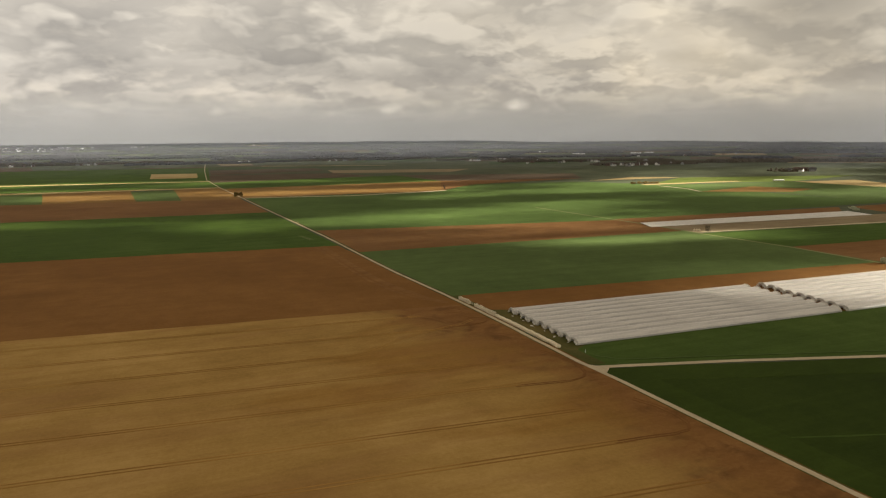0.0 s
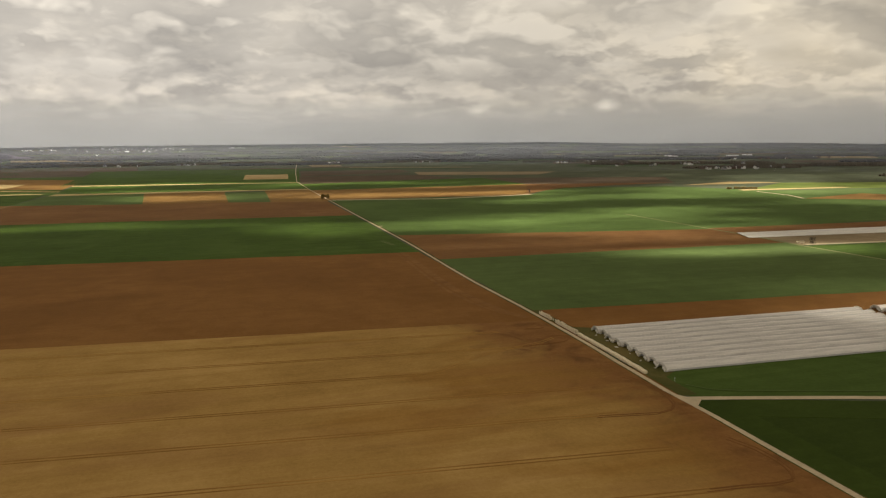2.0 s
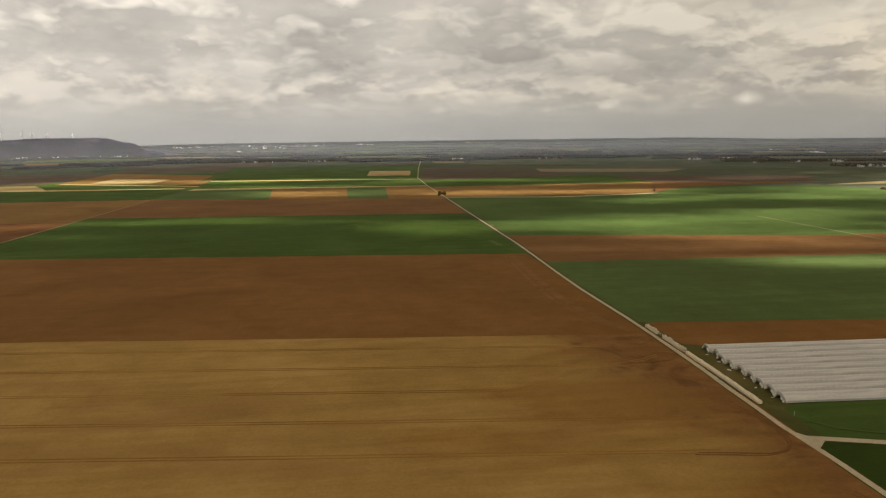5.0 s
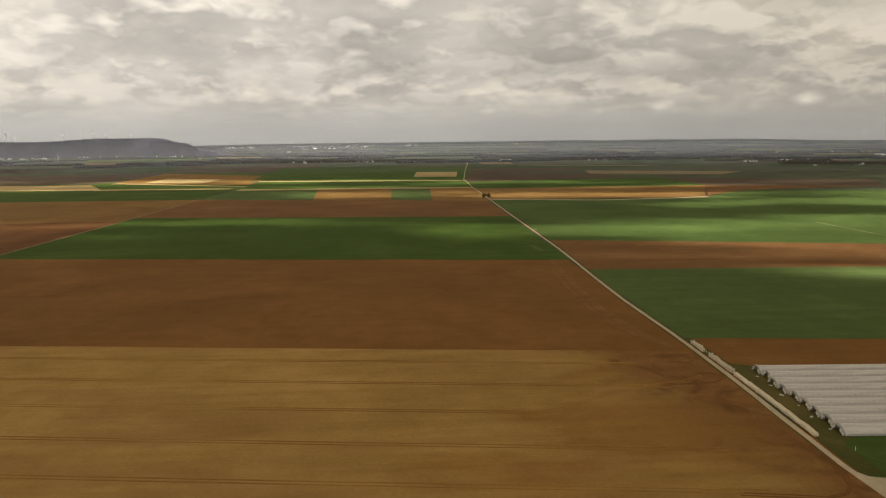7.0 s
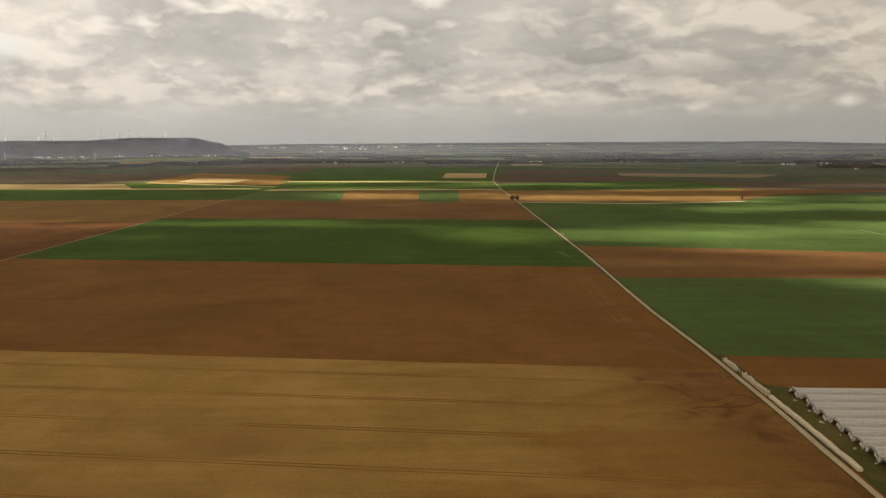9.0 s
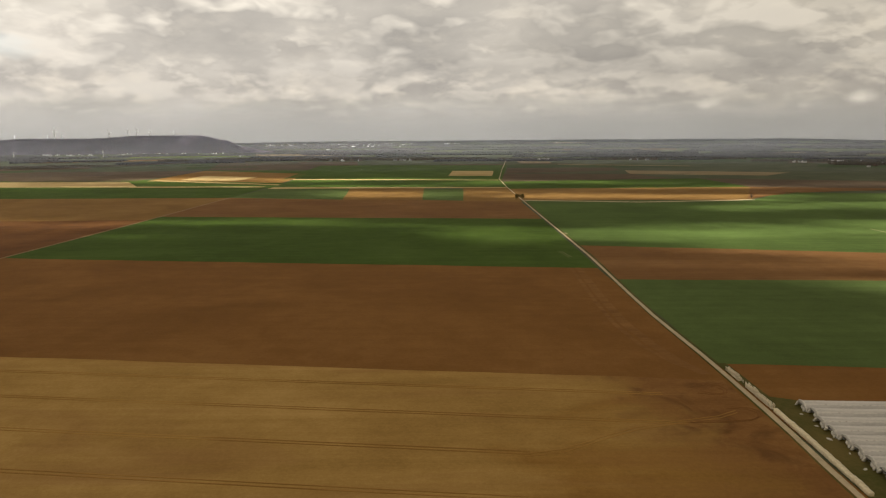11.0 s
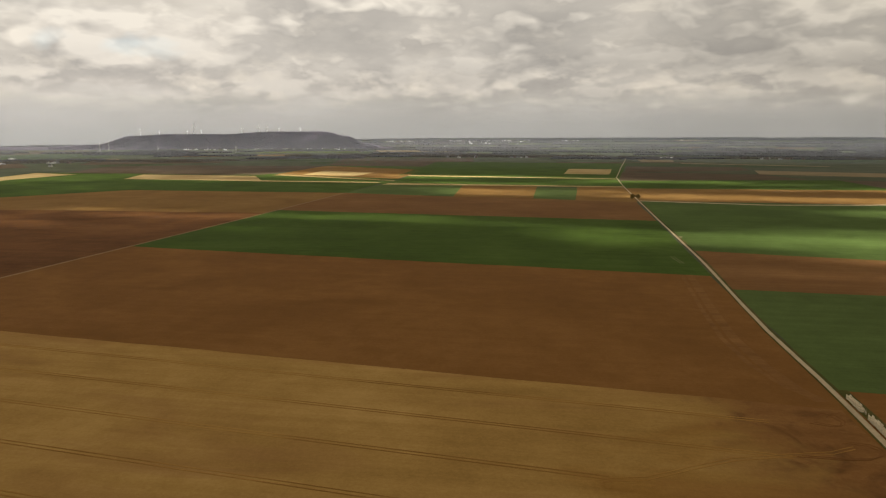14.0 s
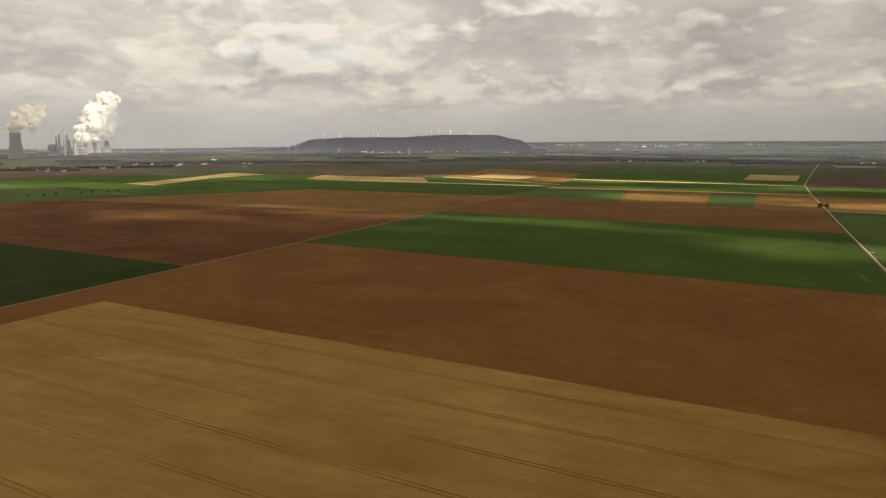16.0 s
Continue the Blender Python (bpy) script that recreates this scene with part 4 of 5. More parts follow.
def road_row():
    rng = random.Random(8)
    bale, crate = build_bale(), build_crate()
    at = lambda y: 0.15 + 0.0135 * y - 0.000125 * y * y * (y < 0)
    first = True
    for i in range(25):
        y = -104 + 2.36 * i
        m = pose(at(y) + rng.uniform(-0.08, 0.08), y, 0.1, 0, 0, rng.uniform(-3, 3)) @ Matrix.Diagonal((0.68, 1, rng.uniform(0.75, 0.95), 1))
        if first:
            bale.matrix_basis, first = m, False
        else:
            put_copy(bale, m)
    spots = [-43 + 2.3 * i for i in range(10)] + [-13.5 + 2.3 * i for i in range(6)]
    for i, y in enumerate(spots):
        m = pose(at(y) + rng.uniform(-0.1, 0.1), y, 0.1, 0, 0, rng.uniform(-4, 4)) @ Matrix.Diagonal((1.15, 0.84, rng.uniform(0.9, 1.3), 1))
        if i == 0:
            crate.matrix_basis = m
        else:
            put_copy(crate, m)
    for x, y, turn in ((326, 170.5, 4), (328.4, 170, 12), (331, 169.4, -8)):
        put_copy(crate, pose(x, y, 0.2, 0, 0, 90 + turn))
    for i, y in enumerate((-19.5, -18.2, -16.6, -15.4)):
        post = thing("stake", "short weathered timber stake", "stake", "stakes")
        bm = bmesh.new()
        tube(bm, [(0, 0, -0.1), (0.05 * i, 0, 0.9), (0.05 * i, 0.02, 1.3)], [0.09, 0.08, 0.05], 6)
        part("shaft", bm, TIMBER, post)
        post.matrix_basis = pose(0.3 + 0.2 * (i % 2), y, 0.1)


road_row()

mark = thing("marker_post", "slim white marker post in the grass", "post")
bm = bmesh.new()
tube(bm, [(0, 0, -0.1), (0, 0, 2.2)], [0.09, 0.08], 8)
part("pole", bm, WALL_WHITE, mark)
bm = bmesh.new()
box(bm, -0.25, 0.25, -0.04, 0.04, 1.7, 2.25)
part("plate", bm, WALL_GREY, mark)
mark.matrix_basis = pose(2.8, -116, 0.1, 0, 0, 20) @ Matrix.Scale(0.65, 4)


# ---- film-covered beds ----
def beds():
    """Long low ridges under white film."""
    bm = thing("film_beds", "white film laid over long planted ridges", "crop cover", kind="stuff")
    n = 16
    for i in range(n):
        u = i / (n - 1)
        a = Vector((309 + 14 * u, 213 + 32 * u, 0))
        b = Vector((596 + 13 * u, 187 + 38 * u, 0))
        verts, faces = [], []
        for s in range(41):
            p = a.lerp(b, s / 40)
            for dy, dz in ((-1.25, 0.02), (-0.7, 0.38), (0, 0.46), (0.7, 0.38), (1.25, 0.02)):
                verts.append((p.x, p.y + dy, 0.45 + dz + 0.05 * noise.noise((p.x * 0.3, i, dy))))
        for s in range(40):
            for k in range(4):
                q = s * 5 + k
                faces.append((q, q + 5, q + 6, q + 1))
        o = new("film_ridge", mesh_from("film_ridge", verts, faces, FLEECE, True))
        o.parent = bm


beds()


# ---- trees ----
def crown_mesh(bm, rng, centre, rx, rz, count, leaf):
    """Many small leaf clumps in an uneven, gappy crown."""
    lobes = [(Vector((rng.uniform(-0.5, 0.5) * rx, rng.uniform(-0.5, 0.5) * rx, rng.uniform(-0.5, 0.55) * rz)), rng.uniform(0.35, 0.62)) for _ in range(9)]
    for _ in range(count):
        c, r = rng.choice(lobes)
        d = Vector((rng.gauss(0, 1), rng.gauss(0, 1), rng.gauss(0, 1))).normalized() * (rng.random() ** 0.4)
        p = centre + c + Vector((d.x * rx * r, d.y * rx * r, d.z * rz * r))
        q = Euler((rng.uniform(0, 6), rng.uniform(0, 6), rng.uniform(0, 6))).to_matrix()
        s = leaf * rng.uniform(0.6, 1.3)
        v = [bm.verts.new(p + q @ Vector(k) * s) for k in ((-0.5, -0.3, 0), (0.5, -0.35, 0.1), (0.35, 0.4, -0.1), (-0.4, 0.35, 0.15))]
        bm.faces.new(v)


def limbs(bm, rng, base, d, length, radius, depth):
    tip = base + d * length
    mid = base.lerp(tip, 0.5) + Vector((rng.uniform(-1, 1), rng.uniform(-1, 1), 0)) * length * 0.06
    tube(bm, [base, mid, tip], [radius, radius * 0.75, radius * 0.5], 5 if depth > 1 else 4)
    if depth:
        for _ in range(rng.randint(3, 4)):
            nd = (d + Vector((rng.uniform(-0.8, 0.8), rng.uniform(-0.8, 0.8), rng.uniform(-0.1, 0.5)))).normalized()
            limbs(bm, rng, base.lerp(tip, rng.uniform(0.55, 1.0)), nd, length * rng.uniform(0.5, 0.72), radius * 0.5, depth - 1)


def tree(name, label, x, y, high, wide, mat, leaves, seed, leaf=0.6, group=""):
    rng = random.Random(seed)
    t = thing(name, label, "tree", group)
    bm = bmesh.new()
    limbs(bm, rng, Vector((0, 0, -0.2)), Vector((0.02, 0.03, 1)).normalized(), high * 0.42, high * 0.028, 3)
    part("trunk", bm, BARK, t)
    if leaves:
        bm = bmesh.new()
        crown_mesh(bm, rng, Vector((0, 0, high * 0.58)), wide * 0.5, high * 0.44, leaves, leaf)
        part("crown", bm, mat, t)
    t.matrix_basis = ground_pose(x, y, seed * 40)
    return t


tree("tree", "dark dense roadside tree", -1.5, 868, 9.5, 9, LEAF_DARK, 1300, 1, 0.9, "pair of roadside trees")
tree("tree", "dark dense roadside tree", 8.5, 886, 9, 9, LEAF_DARK, 1200, 2, 0.9, "pair of roadside trees")
tree("bare_tree", "leafless tree at the end of a gravel path", 366, 850, 10, 6, TWIG, 260, 3, 0.5)
tree("bare_tree", "leafless tree beside the grass track", 322, 149, 8, 7, TWIG, 420, 4, 0.45)
for i, (x, y, h) in enumerate(((-1222, 575, 5), (-1200, 588, 7), (-1208, 618, 8), (-1187, 650, 8), (-1178, 667, 9), (-1164, 689, 8), (-1160, 708, 9), (-1130, 690, 5))):
    tree("bare_tree", "small leafless tree in a hedgerow", x, y, h, 5, TWIG, 160, 20 + i, 0.5, "hedgerow trees")


def bush(label, x, y, rx, high, mat, count, seed, leaf=0.5, group=""):
    rng = random.Random(seed)
    t = thing("bush", label, "bush", group)
    bm = bmesh.new()
    for _ in range(7):
        d = Vector((rng.uniform(-0.7, 0.7), rng.uniform(-0.7, 0.7), 1)).normalized()
        tube(bm, [(0, 0, -0.1), d * high * 0.4, d * high * 0.75], [0.09, 0.06, 0.03], 4)
    part("stems", bm, BARK, t)
    bm = bmesh.new()
    crown_mesh(bm, rng, Vector((0, 0, high * 0.5)), rx, high * 0.55, count, leaf)
    part("crown", bm, mat, t)
    t.matrix_basis = ground_pose(x, y)


bush("grey-green bush at the end of the grass track", 306, -31, 3.2, 4.5, LEAF_GREY, 700, 31)
bush("grey-green bush beside the film beds", 628, 232, 7, 5, LEAF_GREY, 700, 32, 0.8)
for i in range(9):
    bush("olive thicket among straw fields", 763 + 5.2 * i, 812 - 2.5 * i + 5 * (i % 2), 6.5, 4 + (i % 3) * 0.7, LEAF_DARK, 420, 40 + i, 0.8, "thicket")


# ---- buildings ----
def build_house(name, label, wall, roof, w, l, eaves, ridge, windows=3, group="village houses"):
    h = thing(name, label, "house", group)
    bm = bmesh.new()
    box(bm, -w / 2, w / 2, -l / 2, l / 2, -0.5, eaves)
    a = [bm.verts.new((x, y, z)) for y in (-l / 2, l / 2) for x, z in ((-w / 2, eaves), (w / 2, eaves), (0, ridge - 0.15))]
    bm.faces.new(a[:3])
    bm.faces.new(a[3:][::-1])
    part("wall", bm, wall, h)
    bm = bmesh.new()
    o, th = 0.5, 0.3
    for s in (-1, 1):
        p = [bm.verts.new((x, y, z)) for y in (-l / 2 - o, l / 2 + o)
             for x, z in ((s * (w / 2 + o), eaves - 0.3), (0, ridge), (0, ridge + th), (s * (w / 2 + o), eaves - 0.3 + th))]
        for f in ((0, 1, 2, 3), (7, 6, 5, 4), (0, 4, 5, 1), (3, 2, 6, 7), (1, 5, 6, 2), (0, 3, 7, 4)):
            bm.faces.new([p[k] for k in f])
    part("roof", bm, roof, h)
    for s in (-1, 1):
        for k in range(windows):
            y = (k + 0.5) * l / windows - l / 2
            bm = bmesh.new()
            box(bm, s * w / 2 - 0.06, s * w / 2 + 0.06, y - 0.7, y + 0.7, eaves * 0.45, eaves * 0.45 + 1.3)
            part("window", bm, GLASS_DARK, h)
    if windows > 2:
        bm = bmesh.new()
        box(bm, 0.6, 1.4, -0.4, 0.4, ridge - 1.2, ridge + 1.1)
        part("chimney", bm, WALL_BRICK, h)
    return h


def villages():
    rng = random.Random(12)
    kinds = [build_house("house", "white rendered house with a dark roof", WALL_WHITE, ROOF_DARK, 9, 12, 5.5, 9.5),
             build_house("house", "brick house with a red tiled roof", WALL_BRICK, ROOF_RED, 9, 13, 5, 9),
             build_house("house", "white rendered house with a red tiled roof", WALL_WHITE, ROOF_RED, 10, 11, 5.5, 10),
             build_house("house", "grey house with a dark roof", WALL_GREY, ROOF_DARK, 10, 14, 4.5, 8.5)]
    shed = build_house("barn", "long pale farm shed", WALL_GREY, WALL_WHITE, 20, 60, 5, 7.5, 0, "farm sheds")
    block = build_house("white_hall", "large white industrial hall", WALL_WHITE, WALL_WHITE, 45, 90, 16, 18, 0, "halls of a far town")
    made = set()

    def put(ob, x, y, turn, size=1.0):
        m = ground_pose(x, y, turn, size)
        if ob in made:
            put_copy(ob, m)
        else:
            made.add(ob)
            ob.matrix_basis = m

    # villages: centre, spread, number
    for x, y, sx, sy, n in ((-2250, 1380, 90, 60, 14), (-2220, 1580, 80, 60, 7), (-2420, 2000, 250, 120, 14), (-2120, 2290, 80, 50, 5), (1500, 1720, 110, 60, 20),
                            (1650, 2250, 220, 130, 22), (1590, 2860, 90, 60, 6), (1500, 1010, 60, 25, 6), (1365, 2740, 40, 40, 3), (-370, 3520, 90, 40, 7),
                            (-620, 3500, 120, 60, 8), (420, 3420, 80, 40, 5), (2700, 2900, 400, 200, 16), (900, 3350, 260, 80, 12), (-1600, 5000, 300, 160, 10),
                            (-3000, 6650, 900, 120, 26), (-150, 3620, 260, 90, 10)):
        for _ in range(n):
            put(rng.choice((kinds[0], kinds[1], kinds[3], kinds[2], kinds[1])), x + rng.gauss(0, 0.6) * sx, y + rng.gauss(0, 0.6) * sy, rng.uniform(0, 180), rng.uniform(0.9, 1.25))
    for x, y, turn, s in ((-2164, 1936, 60, 1.3), (-2199, 1660, 40, 0.7), (-2223, 2146, 50, 0.8), (-2648, 2700, 60, 1.0), (48, 3483, 88, 1.0), (377, 3372, 95, 1.1),
                          (1561, 2832, 60, 0.9), (3407, 3276, 45, 1.2), (1500, 1040, 60, 0.6), (1075, 734, 70, 0.35), (-3507, 5823, 60, 1.6), (2980, 4760, 55, 1.3)):
        put(shed, x, y, turn, s)
    # halls of the far town
    for a, d, s in ((-4.75, 15000, 1.5), (-4.35, 15000, 1.1), (-0.15, 15000, 0.7), (0.1, 15000, 1.1), (0.65, 15000, 0.8), (0.95, 15000, 0.7), (-13.3, 12000, 1.3), (-12.8, 12000, 1.0),
                    (-9.3, 9300, 0.8), (-6.3, 14000, 0.8), (-7.6, 14000, 0.7), (8.6, 16000, 0.8), (30.5, 16000, 0.8), (-15.4, 8900, 0.6)):
        put(block, CX + d * math.sin(radians(a)), CY + d * math.cos(radians(a)), 80, s * 0.62)
    # white houses in a row at the foot of the hill
    for _ in range(34):
        a, d = rng.uniform(-28.5, -16), rng.uniform(6900, 7350)
        put(kinds[rng.choice((0, 2, 0, 3))], CX + d * math.sin(radians(a)), CY + d * math.cos(radians(a)), rng.uniform(0, 180), rng.uniform(0.9, 1.7))
    # long low glasshouses and sheds between the woods
    for a, d, s in ((9.2, 9300, 1.5), (8.6, 9400, 1.3), (38.6, 4900, 1.2), (39.6, 5200, 1.0), (25.0, 6500, 1.1), (28.8, 6000, 1.0), (34.4, 4800, 0.9), (34.0, 5000, 0.8)):
        put(shed, CX + d * math.sin(radians(a)), CY + d * math.cos(radians(a)), 90 - a, s)


villages()


def far_town():
    """The far town: hundreds of pale gabled blocks, too small to tell apart."""
    rng = random.Random(31)
    verts, faces, slots = [], [], []
    for _ in range(170):
        a, d = rng.triangular(-15.0, -2.4, -7.0), rng.uniform(11500, 15500)
        x, y = CX + d * math.sin(radians(a)), CY + d * math.cos(radians(a))
        m = ground_pose(x, y, rng.uniform(0, 180), rng.uniform(0.7, 1.5))
        w, l, h = rng.uniform(8, 16), rng.uniform(10, 44), rng.uniform(4, 13)
        i0, dull = len(verts), int(rng.random() < 0.5)
        for px in (-w / 2, w / 2):
            for py in (-l / 2, l / 2):
                verts += [m @ Vector((px, py, -1)), m @ Vector((px, py, h))]
        verts += [m @ Vector((0, -l / 2, h + 3)), m @ Vector((0, l / 2, h + 3))]
        for f, k in (((0, 2, 3, 1), 0), ((4, 5, 7, 6), 0), ((0, 1, 8, 5, 4), 0), ((2, 6, 7, 9, 3), 0), ((1, 3, 9, 8), 1), ((5, 8, 9, 7), 1)):
            faces.append(tuple(i0 + q for q in f))
            slots.append(max(k, dull))
    me = mesh_from("far_town", verts, faces, WALL_WHITE)
    me.materials.append(WALL_GREY)
    me.polygons.foreach_set("material_index", slots)
    tagged(new("far_town", me), "pale houses and halls of a distant town", "town", kind="stuff")


far_town()


# ---- woods ----
def wood(name, label, spots, seed, wide=1.0, sides=5, levels=((0.9, 0.0), (1.0, 0.35), (0.75, 0.7), (0.3, 1.0)), low=0.35, mat=WOOD_FAR):
    """Bare woodland: thousands of small upright clumps joined into one."""
    rng = random.Random(seed)
    verts, faces = [], []
    for x, y, sx, sy, turn, n, h in spots:
        c, s = math.cos(radians(turn)), math.sin(radians(turn))
        for _ in range(int(n * (2.6 if wide >= 1 else 5.0))):
            u, v = rng.uniform(-1, 1) * sx, rng.uniform(-1, 1) * sy
            px, py = x + u * c - v * s, y + u * s + v * c
            k, base = shrink(px, py), lay(px, py)
            hh, r = h * rng.uniform(low, 1.0) * k, h * rng.uniform(0.45, 0.95) * k * wide
            i0 = len(verts)
            for rr, zz in levels:
                for q in range(sides):
                    a = q * 2 * math.pi / sides + zz * 2
                    j = rng.uniform(0.7, 1.25)
                    verts.append((base.x + r * rr * j * math.cos(a), base.y + r * rr * j * math.sin(a), base.z + hh * zz * rng.uniform(0.9, 1.1)))
            top = len(levels) - 1
            for lv in range(top):
                for q in range(sides):
                    a, b = i0 + lv * sides + q, i0 + lv * sides + (q + 1) % sides
                    faces.append((a, b, b + sides, a + sides))
            faces.append(tuple(i0 + top * sides + q for q in range(sides)))
    tagged(new(name, mesh_from(name, verts, faces, mat, low > 0.5)), label, "woodland", kind="stuff")


def woods():
    rng = random.Random(21)
    near = [(-2300, 1330, 200, 25, 30, 90, 9), (-2280, 1650, 260, 25, 50, 110, 9), (-2450, 2150, 420, 40, 35, 220, 10), (-2100, 2500, 380, 30, 10, 160, 9),
            (-1450, 2950, 620, 22, 62, 260, 7), (-1545, 3500, 70, 60, 0, 60, 14), (-1990, 2700, 420, 22, 15, 170, 8), (1560, 1760, 190, 40, -20, 130, 10), (1700, 2330, 380, 90, -20, 260, 11),
            (1500, 2880, 260, 40, -25, 140, 11), (1480, 1050, 50, 40, 0, 25, 10), (1900, 1800, 260, 50, -35, 150, 10),
            (330, 3480, 180, 40, 0, 130, 12), (-420, 3620, 520, 60, 5, 300, 12), (900, 3420, 480, 50, -8, 240, 11), (-1000, 3900, 500, 60, 10, 240, 12), (2300, 1500, 500, 60, -40, 240, 14)]
    wood("hedges_and_copses", "leafless grey-brown hedges and copses round far villages", near, 4, 0.55, mat=HEDGE)
    far, rim = [], []
    for ring, (d, n) in enumerate(((3900, 22), (4500, 26), (5300, 30), (6500, 32), (8500, 36), (10500, 36), (13000, 38), (17000, 38), (21000, 44))):
        for i in range(n):
            a = -84 + 146 * (i + rng.uniform(-0.4, 0.4)) / n
            if ring < 5 and -42 < a < -14 and rng.random() < 0.7:
                continue
            dd = d * rng.uniform(0.9, 1.12)
            (far if ring < 4 else rim).append((CX + dd * math.sin(radians(a)), CY + dd * math.cos(radians(a)), dd * rng.uniform(0.03, 0.09), dd * rng.uniform(0.008, 0.04), -a,
                        130 if ring < 4 else 120, 10 + ring * 1.2))
    wood("far_woods", "dark belts of leafless woodland towards the horizon", far, 5, 1.5, low=0.55)
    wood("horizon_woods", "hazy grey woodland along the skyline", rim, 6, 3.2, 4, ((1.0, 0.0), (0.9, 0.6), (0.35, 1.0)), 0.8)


woods()


# ---- wooded hill with wind turbines ----
def hill():
    """A long flat-topped wooded spoil heap, built in a strip of headings."""
    n, depth = 90, 14
    verts, faces = [], []

    def top(a):
        pts = ((-56.0, 0), (-50.0, 0.02), (-38.0, 0.10), (-35.0, 0.24), (-32.6, 0.74), (-30.0, 0.84), (-26.5, 0.84), (-22.5, 1.0), (-18.8, 1.0), (-17.0, 0.72), (-15.6, 0.25), (-14.2, 0.05), (-13.0, 0))
        for (a0, h0), (a1, h1) in zip(pts, pts[1:]):
            if a0 <= a <= a1:
                u = (a - a0) / (a1 - a0)
                return h0 + (h1 - h0) * (3 * u * u - 2 * u ** 3)
        return 0
    for i in range(n + 1):
        a = -50 + 37 * i / n
        for j in range(depth + 1):
            v = j / depth
            d = 7600 + 2200 * v
            bell = min(1, v / 0.22, (1 - v) / 0.3)
            bell = bell * bell * (3 - 2 * bell)
            z = 179 * top(a) * bell * (1 + 0.06 * noise.noise((a * 0.7, v * 4, 1))) + 4 * noise.noise((a * 6, v * 14, 0)) * bell
            verts.append(lay(CX + d * math.sin(radians(a)), CY + d * math.cos(radians(a)), z + 1))
    for i in range(n):
        for j in range(depth):
            q = i * (depth + 1) + j
            faces.append((q, q + depth + 1, q + depth + 2, q + 1))
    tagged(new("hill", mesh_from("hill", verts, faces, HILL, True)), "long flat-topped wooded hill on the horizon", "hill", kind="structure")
    rng = random.Random(9)
    cv, cf = [], []
    for _ in range(4200):
        a, v = rng.uniform(-47, -14), rng.uniform(0.03, 0.32)
        t = top(a)
        if t < 0.1:
            continue
        d = 7600 + 2200 * v
        bell = min(1, v / 0.22)
        bell = bell * bell * (3 - 2 * bell)
        x, y = CX + d * math.sin(radians(a)), CY + d * math.cos(radians(a))
        b, k = lay(x, y, 179 * t * bell - 2), shrink(x, y)
        r, h, i0 = rng.uniform(9, 16) * k, rng.uniform(3, 6.5) * k, len(cv)
        for zz, rr in ((0, 0.8), (0.55, 1.0), (1.0, 0.35)):
            for q in range(4):
                g = q * 1.57 + zz
                cv.append((b.x + r * rr * math.cos(g), b.y + r * rr * math.sin(g), b.z + h * zz))
        for lv in range(2):
            for q in range(4):
                e, f = i0 + lv * 4 + q, i0 + lv * 4 + (q + 1) % 4
                cf.append((e, f, f + 4, e + 4))
        cf.append((i0 + 8, i0 + 9, i0 + 10, i0 + 11))
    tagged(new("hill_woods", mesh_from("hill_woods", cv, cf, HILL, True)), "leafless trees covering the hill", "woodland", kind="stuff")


hill()


def build_turbine():
    t = thing("wind_turbine", "white three-bladed wind turbine standing still", "wind turbine", "wind turbines")
    bm = bmesh.new()
    tube(bm, [(0, 0, -10), (0, 0, 40), (0, 0, 80)], [4.6, 3.6, 2.6], 10)
    part("tower", bm, TURBINE, t)
    bm = bmesh.new()
    box(bm, -2, 2, -4.5, 4, 78.5, 82.5)
    part("nacelle", bm, TURBINE, t)
    bm = bmesh.new()
    tube(bm, [(0, -4.5, 80.5), (0, -6.5, 80.5)], [1.8, 0.7], 8)
    part("hub", bm, TURBINE, t)
    for k in range(3):
        a = radians(90 + 120 * k)
        bm = bmesh.new()
        tip = Vector((math.cos(a), 0, math.sin(a)))
        tube(bm, [Vector((0, -5.4, 80.5)) + tip * r for r in (1, 8, 22, 37)], [1.4, 2.4, 1.5, 0.5], 6)
        part("blade", bm, TURBINE, t)
    return t


def turbines():
    proto, first = build_turbine(), True
    for a, d, s, turn in ((-32.1, 8500, 0.45, 20), (-30.8, 8500, 0.3, 20), (-28.85, 8500, 0.32, 0), (-28.4, 8500, 0.72, 15), (-27.9, 8500, 0.36, 8), (-24.95, 8500, 0.46, 12),
                          (-23.7, 8500, 0.52, 5), (-23.1, 8500, 0.55, 18), (-22.2, 8500, 0.45, 10), (-20.6, 8500, 0.4, 0)):
        x, y = CX + d * math.sin(radians(a)), CY + d * math.cos(radians(a))
        base = lay(x, y, 150 if a < -26 else 172)
        m = Matrix.Translation(base) @ Matrix.Rotation(radians(-a + turn), 4, "Z") @ Matrix.Scale(shrink(x, y) * s * 1.5, 4)
        if first:
            proto.matrix_basis, first = m, False
        else:
            put_copy(proto, m)


turbines()


# ---- power station ----
def polar(a, d, z=0.0):
    x, y = CX + d * math.sin(radians(a)), CY + d * math.cos(radians(a))
    return Matrix.Translation(lay(x, y, z)) @ Matrix.Rotation(radians(-a), 4, "Z") @ Matrix.Scale(shrink(x, y), 4)


